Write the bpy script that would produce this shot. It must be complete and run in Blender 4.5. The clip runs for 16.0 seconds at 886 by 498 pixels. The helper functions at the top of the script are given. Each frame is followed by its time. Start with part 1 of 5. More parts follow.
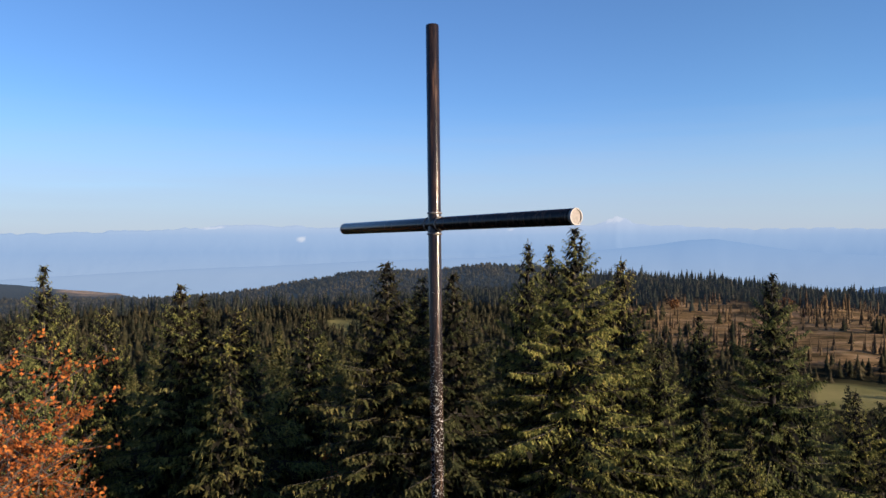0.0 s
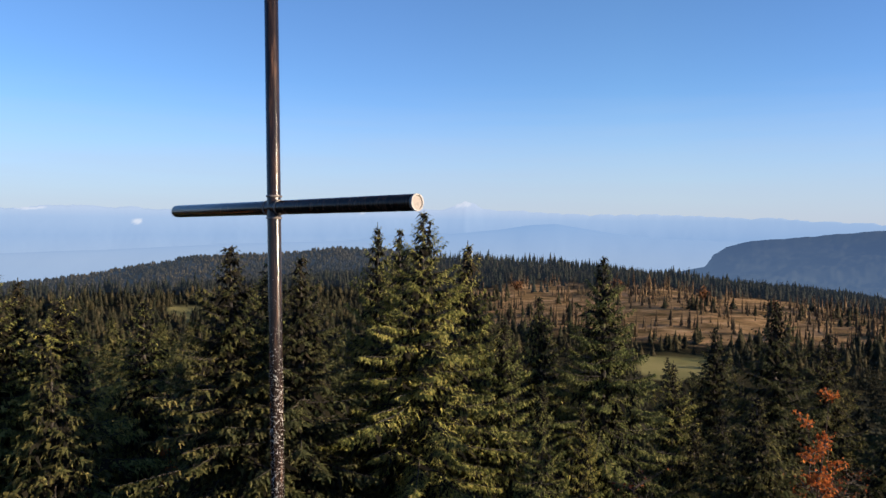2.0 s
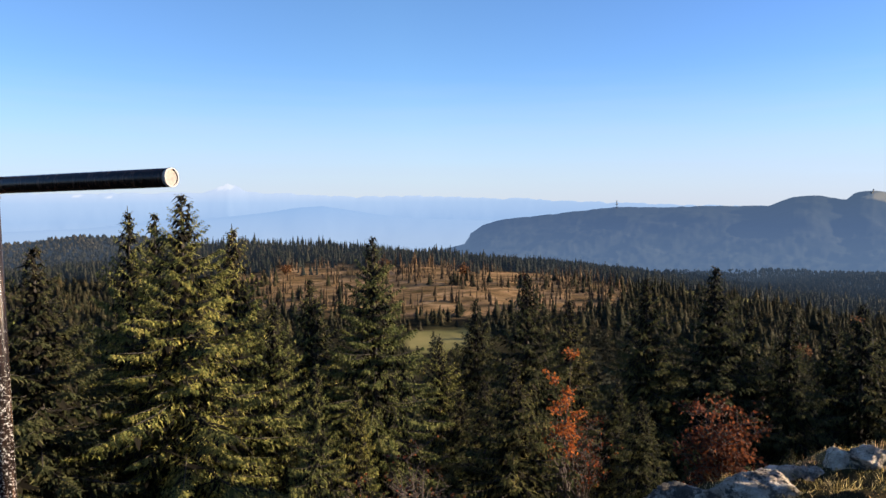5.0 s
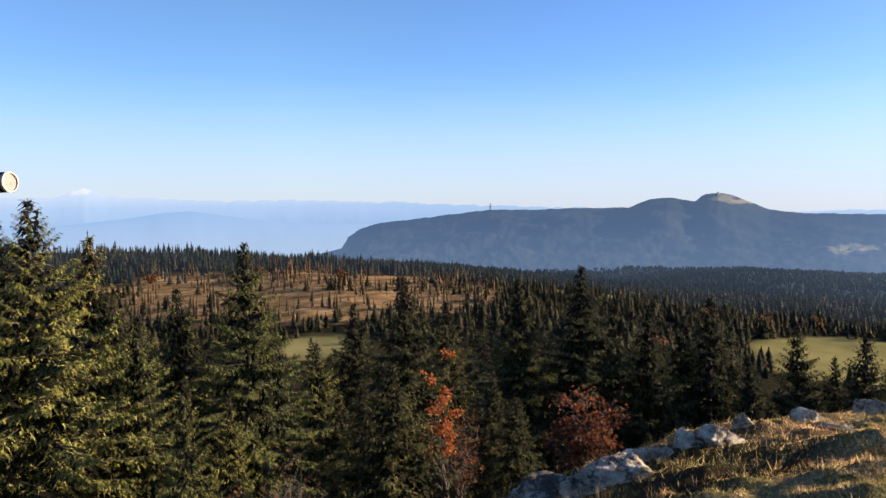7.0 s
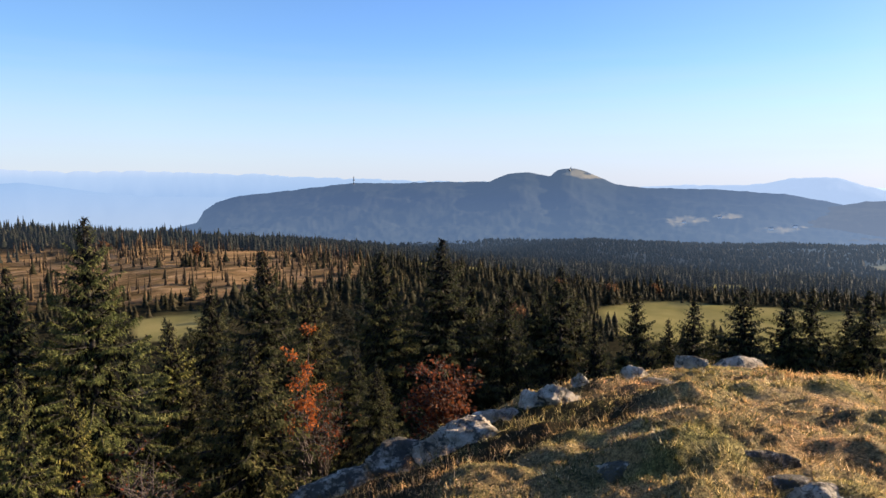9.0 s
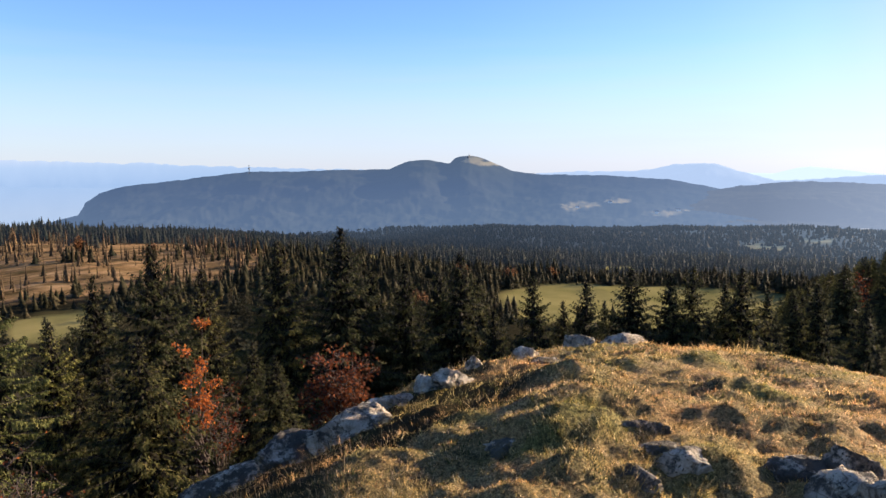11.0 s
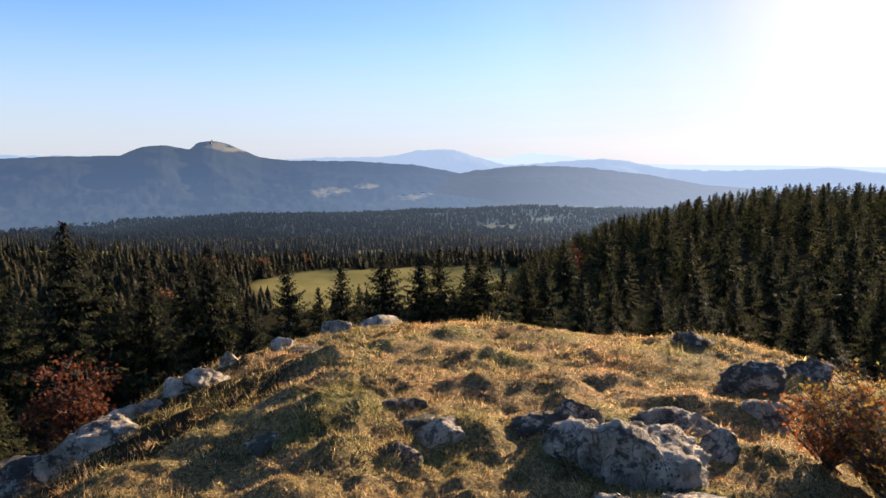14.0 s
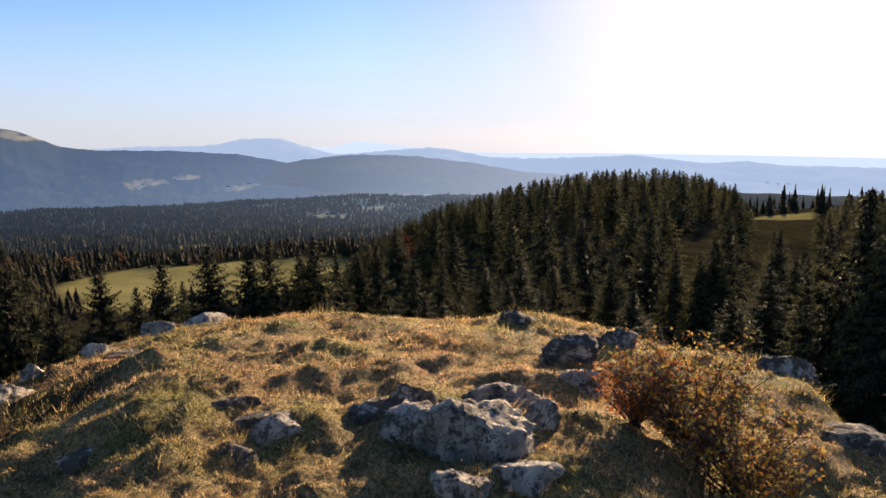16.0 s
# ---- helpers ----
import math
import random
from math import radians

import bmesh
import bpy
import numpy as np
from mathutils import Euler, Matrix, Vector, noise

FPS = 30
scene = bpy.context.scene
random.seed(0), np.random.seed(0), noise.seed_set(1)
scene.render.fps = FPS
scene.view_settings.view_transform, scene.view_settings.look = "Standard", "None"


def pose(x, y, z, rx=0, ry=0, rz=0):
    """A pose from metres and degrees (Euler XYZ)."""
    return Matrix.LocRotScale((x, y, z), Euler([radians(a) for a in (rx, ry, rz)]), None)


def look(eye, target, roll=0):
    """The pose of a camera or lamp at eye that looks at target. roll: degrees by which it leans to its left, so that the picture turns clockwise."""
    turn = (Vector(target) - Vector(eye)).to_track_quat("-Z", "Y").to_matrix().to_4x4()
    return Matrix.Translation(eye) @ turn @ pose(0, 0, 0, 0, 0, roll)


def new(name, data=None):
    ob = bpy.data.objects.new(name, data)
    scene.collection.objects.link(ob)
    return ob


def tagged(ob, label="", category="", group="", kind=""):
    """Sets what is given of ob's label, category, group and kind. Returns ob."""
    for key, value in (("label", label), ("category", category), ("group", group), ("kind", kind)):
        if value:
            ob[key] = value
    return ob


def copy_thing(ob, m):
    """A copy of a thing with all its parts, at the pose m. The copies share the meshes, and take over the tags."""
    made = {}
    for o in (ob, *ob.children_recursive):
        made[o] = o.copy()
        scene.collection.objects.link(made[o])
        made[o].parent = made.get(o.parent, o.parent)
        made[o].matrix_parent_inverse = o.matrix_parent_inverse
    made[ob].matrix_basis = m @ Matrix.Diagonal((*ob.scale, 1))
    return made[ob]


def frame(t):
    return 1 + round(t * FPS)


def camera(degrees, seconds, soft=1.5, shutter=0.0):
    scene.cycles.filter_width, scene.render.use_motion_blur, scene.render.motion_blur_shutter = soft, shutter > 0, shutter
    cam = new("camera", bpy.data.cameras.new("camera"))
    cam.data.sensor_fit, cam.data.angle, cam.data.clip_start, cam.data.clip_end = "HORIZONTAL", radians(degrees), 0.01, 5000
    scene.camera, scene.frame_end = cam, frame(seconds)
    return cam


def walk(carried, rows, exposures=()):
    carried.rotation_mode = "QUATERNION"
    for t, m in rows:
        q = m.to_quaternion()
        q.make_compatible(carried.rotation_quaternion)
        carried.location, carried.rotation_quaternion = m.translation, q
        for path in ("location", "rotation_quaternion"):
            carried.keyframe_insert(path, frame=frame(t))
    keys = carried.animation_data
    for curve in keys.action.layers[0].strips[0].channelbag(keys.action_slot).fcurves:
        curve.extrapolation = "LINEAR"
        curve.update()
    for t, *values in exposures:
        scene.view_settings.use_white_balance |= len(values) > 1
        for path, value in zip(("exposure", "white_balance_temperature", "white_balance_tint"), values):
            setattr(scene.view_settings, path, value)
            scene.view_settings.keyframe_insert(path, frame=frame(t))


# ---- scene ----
cam = camera(65.35, 16.0)

PATH = [
    (0.0, pose(-0.000, 0.000, 1.650, 89.100, -0.000, 0.000)),
    (0.5, pose(0.018, 0.038, 1.643, 88.261, 0.124, -4.177)),
    (1.0, pose(0.070, 0.037, 1.645, 87.938, 0.197, -7.087)),
    (1.5, pose(0.087, 0.039, 1.655, 87.704, -0.336, -9.530)),
    (2.0, pose(0.057, 0.055, 1.658, 87.799, -0.465, -12.268)),
    (2.5, pose(0.027, 0.070, 1.647, 87.963, -0.068, -15.253)),
    (3.0, pose(0.035, 0.092, 1.644, 87.600, 0.145, -18.724)),
    (3.5, pose(0.039, 0.121, 1.642, 87.002, 0.159, -22.040)),
    (4.0, pose(0.044, 0.133, 1.640, 86.620, 0.361, -25.378)),
    (4.5, pose(0.067, 0.156, 1.640, 86.469, 0.333, -28.426)),
    (5.0, pose(0.082, 0.153, 1.628, 86.339, 0.345, -31.353)),
    (7.5, pose(0.095, 0.043, 1.629, 86.278, 0.799, -44.038)),
    (8.0, pose(0.086, -0.004, 1.639, 85.683, 0.678, -46.796)),
    (8.5, pose(0.079, -0.028, 1.641, 84.852, 0.371, -50.023)),
    (11.0, pose(0.114, -0.136, 1.634, 83.147, 0.703, -61.029)),
    (11.5, pose(0.129, -0.129, 1.637, 82.871, 0.026, -64.138)),
    (12.0, pose(0.125, -0.105, 1.647, 82.632, 0.061, -69.030)),
    (12.5, pose(0.135, -0.109, 1.644, 82.520, 0.746, -72.236)),
    (13.0, pose(0.133, -0.118, 1.645, 82.240, 0.733, -75.414)),
    (13.5, pose(0.124, -0.121, 1.646, 82.025, 0.724, -78.504)),
    (14.0, pose(0.129, -0.120, 1.641, 81.755, 0.671, -81.490)),
    (14.5, pose(0.130, -0.125, 1.642, 81.374, 0.754, -84.713)),
    (15.0, pose(0.131, -0.129, 1.639, 81.078, 0.719, -88.781)),
    (15.5, pose(0.126, -0.131, 1.639, 80.862, 0.707, -92.216)),
    (16.0, pose(0.116, -0.132, 1.642, 80.694, 0.623, -95.501)),
]
EXPOSURES = [(0.0, 1.20, 6000, 12), (4.0, 1.53, 6150, 12), (8.5, 1.67, 6350, 13), (11.0, 1.73, 6450, 14), (13.0, 1.68, 6500, 14), (16.0, 1.50, 6700, 16)]
walk(cam, PATH, EXPOSURES)

# ---- world and sun ----
SUN_AZ, SUN_EL = 120.5, 12.0         # degrees clockwise from +y, and above the level

SUN_WAY = Vector((math.sin(radians(SUN_AZ)) * math.cos(radians(SUN_EL)), math.cos(radians(SUN_AZ)) * math.cos(radians(SUN_EL)), math.sin(radians(SUN_EL))))

world = bpy.data.worlds.new("sky")
scene.world = world
world.use_nodes = True
wn, wl = world.node_tree.nodes, world.node_tree.links
background = wn["Background"]
sky = wn.new("ShaderNodeTexSky")
sky.sky_type, sky.sun_disc = "NISHITA", False
sky.sun_elevation, sky.sun_rotation = radians(SUN_EL), radians(SUN_AZ)
sky.altitude, sky.air_density, sky.dust_density, sky.ozone_density = 1500, 1.0, 0.7, 3.5
# a band of pale haze over the horizon, thin streaks in it
coord = wn.new("ShaderNodeTexCoord")
split = wn.new("ShaderNodeSeparateXYZ")
wl.new(coord.outputs["Generated"], split.inputs[0])
stretch = wn.new("ShaderNodeMapping")
stretch.inputs["Scale"].default_value = (2.0, 2.0, 34.0)
wl.new(coord.outputs["Generated"], stretch.inputs["Vector"])
streak = wn.new("ShaderNodeTexNoise")
streak.inputs["Scale"].default_value, streak.inputs["Detail"].default_value = 1.6, 5.0
wl.new(stretch.outputs["Vector"], streak.inputs["Vector"])
wob = wn.new("ShaderNodeMath")
wob.operation = "MULTIPLY_ADD"
wob.inputs[1].default_value, wob.inputs[2].default_value = 0.05, -0.025
wl.new(streak.outputs["Fac"], wob.inputs[0])
level = wn.new("ShaderNodeMath")
wl.new(split.outputs["Z"], level.inputs[0])
wl.new(wob.outputs[0], level.inputs[1])
band = wn.new("ShaderNodeValToRGB")
band.color_ramp.interpolation = "EASE"
for e, (at, v) in zip((band.color_ramp.elements[0], band.color_ramp.elements[1]), ((0.0, 0.75), (0.20, 0.0))):
    e.position, e.color = at, (v, v, v, 1)
wl.new(level.outputs[0], band.inputs["Fac"])
cool = wn.new("ShaderNodeMix")
cool.data_type, cool.blend_type = "RGBA", "MULTIPLY"
cool.inputs[0].default_value = 1.0
cool.inputs[7].default_value = (1.05, 1.02, 1.04, 1)
wl.new(sky.outputs["Color"], cool.inputs[6])
haze = wn.new("ShaderNodeMix")
haze.data_type = "RGBA"
haze.inputs[7].default_value = (2.55, 2.78, 3.3, 1)
wl.new(band.outputs["Color"], haze.inputs[0])
# the sun's wide aureole in the dusty air
toward = wn.new("ShaderNodeVectorMath")
toward.operation = "DOT_PRODUCT"
toward.inputs[1].default_value = tuple(SUN_WAY)
wl.new(coord.outputs["Generated"], toward.inputs[0])
glow = wn.new("ShaderNodeValToRGB")
glow.color_ramp.interpolation = "LINEAR"
GLOW = ((0.55, 0.0), (0.78, 0.04), (0.87, 0.10), (0.92, 0.20), (0.95, 0.36), (0.975, 0.66), (1.0, 1.0))
while len(glow.color_ramp.elements) < len(GLOW):
    glow.color_ramp.elements.new(0.5)
for e, (at, v) in zip(glow.color_ramp.elements, GLOW):
    e.position, e.color = at, (v, v, v, 1)
wl.new(toward.outputs["Value"], glow.inputs["Fac"])
aureole = wn.new("ShaderNodeMix")
aureole.data_type = "RGBA"
aureole.inputs[7].default_value = (5.0, 4.9, 4.9, 1)
wl.new(glow.outputs["Color"], aureole.inputs[0])
# the sky pales less towards the sun in this clear mountain air
dim = wn.new("ShaderNodeValToRGB")
DIM = ((0.0, (0.70, 0.77, 0.82)), (0.15, (0.76, 0.82, 0.87)), (0.35, (0.90, 0.94, 0.98)), (0.5, (0.95, 1.0, 1.0)), (0.925, (0.59, 0.67, 0.87)), (0.965, (0.46, 0.51, 0.68)), (1.0, (0.22, 0.24, 0.30)))
while len(dim.color_ramp.elements) < len(DIM):
    dim.color_ramp.elements.new(0.5)
for e, (at, v) in zip(dim.color_ramp.elements, DIM):
    e.position, e.color = at, (*v, 1)
half = wn.new("ShaderNodeMath")
half.operation = "MULTIPLY_ADD"
half.inputs[1].default_value, half.inputs[2].default_value = 0.5, 0.5
wl.new(toward.outputs["Value"], half.inputs[0])
wl.new(half.outputs[0], dim.inputs["Fac"])
dimmed = wn.new("ShaderNodeMix")
dimmed.data_type, dimmed.blend_type = "RGBA", "MULTIPLY"
dimmed.inputs[0].default_value = 1.0
wl.new(cool.outputs[2], dimmed.inputs[6])
wl.new(dim.outputs["Color"], dimmed.inputs[7])
wl.new(dimmed.outputs[2], haze.inputs[6])
wl.new(haze.outputs[2], aureole.inputs[6])
wl.new(aureole.outputs[2], background.inputs["Color"])
background.inputs["Strength"].default_value = 0.084

sun_data = bpy.data.lights.new("sun", "SUN")
sun_data.energy, sun_data.angle, sun_data.color = 5.0, radians(0.53), (1.0, 0.81, 0.57)
sun = new("sun", sun_data)
sun.matrix_world = look(SUN_WAY * 300, (0, 0, 0))


# ---- small helpers ----
def mesh_of(name, verts, faces):
    """A mesh from arrays; faces all have the same number of corners."""
    me = bpy.data.meshes.new(name)
    verts = np.asarray(verts, dtype=np.float32)
    faces = np.asarray(faces, dtype=np.int32)
    n, k = faces.shape
    me.vertices.add(len(verts))
    me.vertices.foreach_set("co", verts.ravel())
    me.loops.add(n * k)
    me.loops.foreach_set("vertex_index", faces.ravel())
    me.polygons.add(n)
    me.polygons.foreach_set("loop_start", np.arange(0, n * k, k, dtype=np.int32))
    me.update(calc_edges=True)
    return me


def smooth(me, on=True):
    me.polygons.foreach_set("use_smooth", np.full(len(me.polygons), on, dtype=bool))
    return me


def mesh_part(name, me, material, parent, label=""):
    me.materials.clear()
    me.materials.append(material)
    ob = new(name, me)
    ob.parent = parent
    if label:
        ob["label"] = label
    return ob


def part(name, bm, material, parent, label=""):
    me = bpy.data.meshes.new(name)
    bm.to_mesh(me)
    bm.free()
    return mesh_part(name, me, material, parent, label)


def mat_new(name):
    m = bpy.data.materials.new(name)
    m.use_nodes = True
    t = m.node_tree
    return m, t, t.nodes["Principled BSDF"]


def node(t, kind, **values):
    n = t.nodes.new(kind)
    for key, v in values.items():
        n.inputs[key].default_value = v
    return n


def ramp(t, fac, stops, mode="LINEAR"):
    n = t.nodes.new("ShaderNodeValToRGB")
    n.color_ramp.interpolation = mode
    while len(n.color_ramp.elements) < len(stops):
        n.color_ramp.elements.new(0.5)
    for e, (p, c) in zip(n.color_ramp.elements, stops):
        e.position, e.color = p, (*c, 1)
    t.links.new(fac, n.inputs["Fac"])
    return n.outputs["Color"]


def noise_tex(t, scale, detail=4.0, rough=0.55, vector=None, kind="Fac"):
    n = node(t, "ShaderNodeTexNoise", Scale=scale, Detail=detail, Roughness=rough)
    if vector is None:
        c = t.nodes.new("ShaderNodeNewGeometry")
        vector = c.outputs["Position"]
    t.links.new(vector, n.inputs["Vector"])
    return n.outputs[kind]


def mixed(t, fac, a, b, blend="MIX"):
    n = t.nodes.new("ShaderNodeMix")
    n.data_type, n.blend_type = "RGBA", blend
    for socket, v in ((n.inputs[0], fac), (n.inputs[6], a), (n.inputs[7], b)):
        if isinstance(v, (int, float)):
            socket.default_value = v
        elif isinstance(v, tuple):
            socket.default_value = (*v, 1)
        else:
            t.links.new(v, socket)
    return n.outputs[2]


def bumped(t, bsdf, height, strength, distance):
    n = node(t, "ShaderNodeBump", Strength=strength, Distance=distance)
    t.links.new(height, n.inputs["Height"])
    t.links.new(n.outputs["Normal"], bsdf.inputs["Normal"])


# ---- terrain ----
def hash2(ix, iy, s):
    v = np.sin(ix * 127.1 + iy * 311.7 + s * 74.7) * 43758.5453
    return v - np.floor(v)


def vnoise(x, y, s=0):
    ix, iy = np.floor(x), np.floor(y)
    fx, fy = x - ix, y - iy
    fx, fy = fx * fx * (3 - 2 * fx), fy * fy * (3 - 2 * fy)
    a, b = hash2(ix, iy, s), hash2(ix + 1, iy, s)
    c, d = hash2(ix, iy + 1, s), hash2(ix + 1, iy + 1, s)
    return 2 * (a + (b - a) * fx + (c - a) * fy + (a - b - c + d) * fx * fy) - 1


def fbm(x, y, s=0, octaves=4):
    total, amp = 0.0, 0.5
    for k in range(octaves):
        total = total + amp * vnoise(x, y, s + k)
        x, y, amp = x * 2.03 + 11.3, y * 2.03 - 7.1, amp * 0.5
    return total


def curve(az, *knots):
    a = np.array(knots, dtype=float)
    return np.interp(az, a[:, 0], a[:, 1])


def rim(az):
    """The radius of the knoll's edge."""
    return curve(az, (-180, 3.6), (-40, 2.9), (30, 3.2), (36, 8.1), (38.2, 7.8), (41.6, 7.5), (45.3, 7.2), (52, 7.2), (57, 7.5), (60, 7.8), (67, 8.6), (71, 9.0), (75, 9.2), (78.4, 9.2), (83, 9.3), (91, 8.5), (101, 8.5), (108, 8.2), (112.7, 7.8), (119, 7.9), (123, 7.5), (126, 7.0), (129.3, 6.6), (133, 5.8), (150, 4.4), (180, 3.6))


def rings(az):
    """Heights of the land on circles round the knoll: (radius, heights)."""
    ridge = curve(az, (-180, -70), (-60, -90), (-33, -96), (-21, -96), (-14, -88), (-8, -81), (-2, -73), (5, -64), (12, -43), (16, -41), (28, -55), (34, -61), (42, -73), (48, -86), (56, -100), (70, -108), (95, -110), (110, -60), (180, -70))
    return [
        (20, curve(az, (-180, -8), (-40, -10), (36, -10), (46, -7.5), (56, -6.2), (66, -5.4), (80, -5.0), (110, -4.8), (125, -6), (150, -8), (180, -8))),
        (35, curve(az, (-180, -12), (-40, -16), (45, -16), (66, -14.5), (80, -11.5), (95, -9.5), (115, -9), (125, -10), (180, -12))),
        (60, curve(az, (-180, -16), (-40, -22), (45, -24), (66, -23), (80, -18), (92, -14), (115, -12.5), (128, -13), (180, -16))),
        (120, curve(az, (-180, -22), (-40, -34), (50, -38), (70, -38), (84, -30), (92, -20), (98, -15.5), (105, -12.5), (113, -12), (120, -14.5), (130, -17), (180, -22))),
        (200, curve(az, (-180, -30), (-40, -46), (50, -52), (72, -56), (84, -46), (92, -30), (96, -24), (101, -19), (106, -15.5), (111, -14.5), (116, -17), (120, -23), (124, -24), (180, -30))),
        (330, curve(az, (-180, -50), (-40, -57), (45, -60), (64, -72), (90, -74), (98, -58), (111, -42), (124, -30), (180, -50))),
        (470, curve(az, (-180, -60), (-40, -60), (30, -56), (45, -60), (64, -77), (92, -79), (111, -72), (124, -58), (180, -60))),
        (620, curve(az, (-180, -66), (-40, -62), (5, -56), (30, -57), (45, -66), (64, -90), (92, -92), (120, -84), (180, -66))),
        (820, ridge),
        (1000, np.minimum(ridge - 12, curve(az, (-180, -90), (-30, -80), (40, -85), (56, -108), (120, -118), (180, -90)))),
        (1150, curve(az, (-180, -105), (-60, -100), (-33, -92), (-25, -95), (-21, -94), (-14, -79), (-8, -60), (-4, -52), (3, -43), (8, -46), (13, -66), (20, -110), (40, -108), (56, -125), (120, -126), (180, -105))),
        (1400, curve(az, (-180, -120), (-34, -74), (-25, -96), (-20, -150), (30, -150), (44, -150), (56, -152), (61, -138), (66, -126), (72, -131), (80, -128), (88, -122), (95, -126), (120, -140), (180, -120))),
        (1800, curve(az, (-180, -170), (-30, -160), (30, -200), (50, -160), (120, -160), (180, -170))),
        (5000, np.full_like(az, -420.0)),
    ]


# swellings of the turf: place, height, width
MOUNDS = [(3.3, -2.6, -0.5, 0.55), (3.95, 1.12, 0.21, 0.40), (3.35, 0.95, 0.16, 0.26), (4.7, 1.35, 0.20, 0.36), (2.85, 1.0, 0.12, 0.28), (4.9, 0.8, 0.08, 0.3), (4.0, 0.35, 0.10, 0.26), (6.5, 1.3, 0.10, 0.45),
          (8.0, 0.2, 0.10, 0.7), (6.2, -0.9, 0.10, 0.45), (7.2, -1.9, 0.12, 0.5), (5.3, -0.3, 0.08, 0.4), (3.5, 0.6, 0.07, 0.22), (5.6, 1.7, 0.14, 0.36), (7.3, 1.0, 0.09, 0.45),
          (5.0, 0.35, 0.08, 0.3), (6.1, 0.5, 0.08, 0.35), (4.9, -1.1, 0.10, 0.3), (5.7, -2.4, 0.10, 0.35), (6.9, -0.3, 0.07, 0.35)]


knobs_rng = np.random.default_rng(77)
for _ in range(90):
    a, r, w = radians(knobs_rng.uniform(56, 128)), knobs_rng.uniform(2.7, 8.0), knobs_rng.uniform(0.10, 0.26)
    MOUNDS.append((r * math.sin(a), r * math.cos(a), w * knobs_rng.uniform(0.14, 0.32), w))


def height(x, y):
    x, y = np.asarray(x, dtype=float), np.asarray(y, dtype=float)
    r = np.hypot(x, y) + 1e-6
    az = np.degrees(np.arctan2(x, y))
    circles = rings(az)
    radii = np.log([c[0] for c in circles])
    stack = np.stack([c[1] for c in circles])
    lr = np.clip(np.log(r), radii[0], radii[-1])
    k = np.clip(np.searchsorted(radii, lr, side="right") - 1, 0, len(radii) - 2)
    u = (lr - radii[k]) / (radii[k + 1] - radii[k])
    lo = np.take_along_axis(stack, k[None], 0)[0]
    hi = np.take_along_axis(stack, k[None] + 1, 0)[0]
    far = lo + (hi - lo) * u
    e = rim(az) + 0.45 * vnoise(az / 4.0, r * 0, 5)
    inside = np.minimum(r, e)
    q = np.maximum(inside - 3, 0)
    ix, iy = x * inside / r, y * inside / r
    top = -0.045 * q - 0.0085 * q * q - 0.18 * np.exp(-np.abs(e - inside) / 0.4)
    top = top - np.exp(-np.maximum(ix - 4.2, 0) / 3) * (0.36 * np.logaddexp(0, (iy - 1.9 - 0.6 * np.clip((3.6 - ix) / 0.5, 0, 1) * np.clip((az - 53) / 3, 0, 1)) * 5) / 5 + 0.25 * np.maximum(iy - 3.5, 0)) - 0.24 * np.exp(-np.maximum(ix - 4.0, 0) / 2) * np.logaddexp(0, (-iy - 1.3) * 3) / 3
    for mx, my, mh, mw in MOUNDS:
        top = top + mh * np.exp(-((x - mx) ** 2 + (y - my) ** 2) / mw ** 2)
    t = np.clip((r - e) / (20 - e), 0, 1)
    near = top + (stack[0] - top) * t ** 0.72
    z = np.where(r < 20, near, far)
    # tussocks and hollows of the knoll, then folds of the wider land
    on = np.clip((r - 1.6) / 1.2, 0, 1) * np.clip((30 - r) / 15, 0, 1)
    knobs = 1 - 2 * np.abs(vnoise(x * 2.7 + 0.3 * y, y * 2.7, 9))
    z = z + on * (0.045 * fbm(x * 1.1, y * 1.1, 3, 4) + 0.03 * np.maximum(knobs, 0) ** 2 * np.clip(0.4 + vnoise(x * 0.8, y * 0.8, 15), 0, 1) + 0.08 * np.maximum(vnoise(x * 3.4, y * 3.4, 21) - 0.45, 0) + 0.018 * vnoise(x * 7.5, y * 7.5, 22) + 0.024 * vnoise(x * 14, y * 14, 23))
    z = z + np.clip((r - 18) / 30, 0, 1) * 1.2 * fbm(x / 14, y / 14, 31, 3)
    z = z + np.clip((r - 1000) / 300, 0, 1) * 9 * fbm(x / 260, y / 260, 43, 3)
    z = z + np.clip((r - 150) / 300, 0, 1) * 6 * fbm(x / 160, y / 160, 41, 4)
    return z


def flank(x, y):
    """Turf thins out over humus on the steep flank, darkened to paint its shade."""
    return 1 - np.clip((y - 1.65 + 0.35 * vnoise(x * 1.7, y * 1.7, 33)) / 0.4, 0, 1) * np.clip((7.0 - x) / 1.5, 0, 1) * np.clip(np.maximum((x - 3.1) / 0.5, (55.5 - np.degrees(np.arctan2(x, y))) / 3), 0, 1)


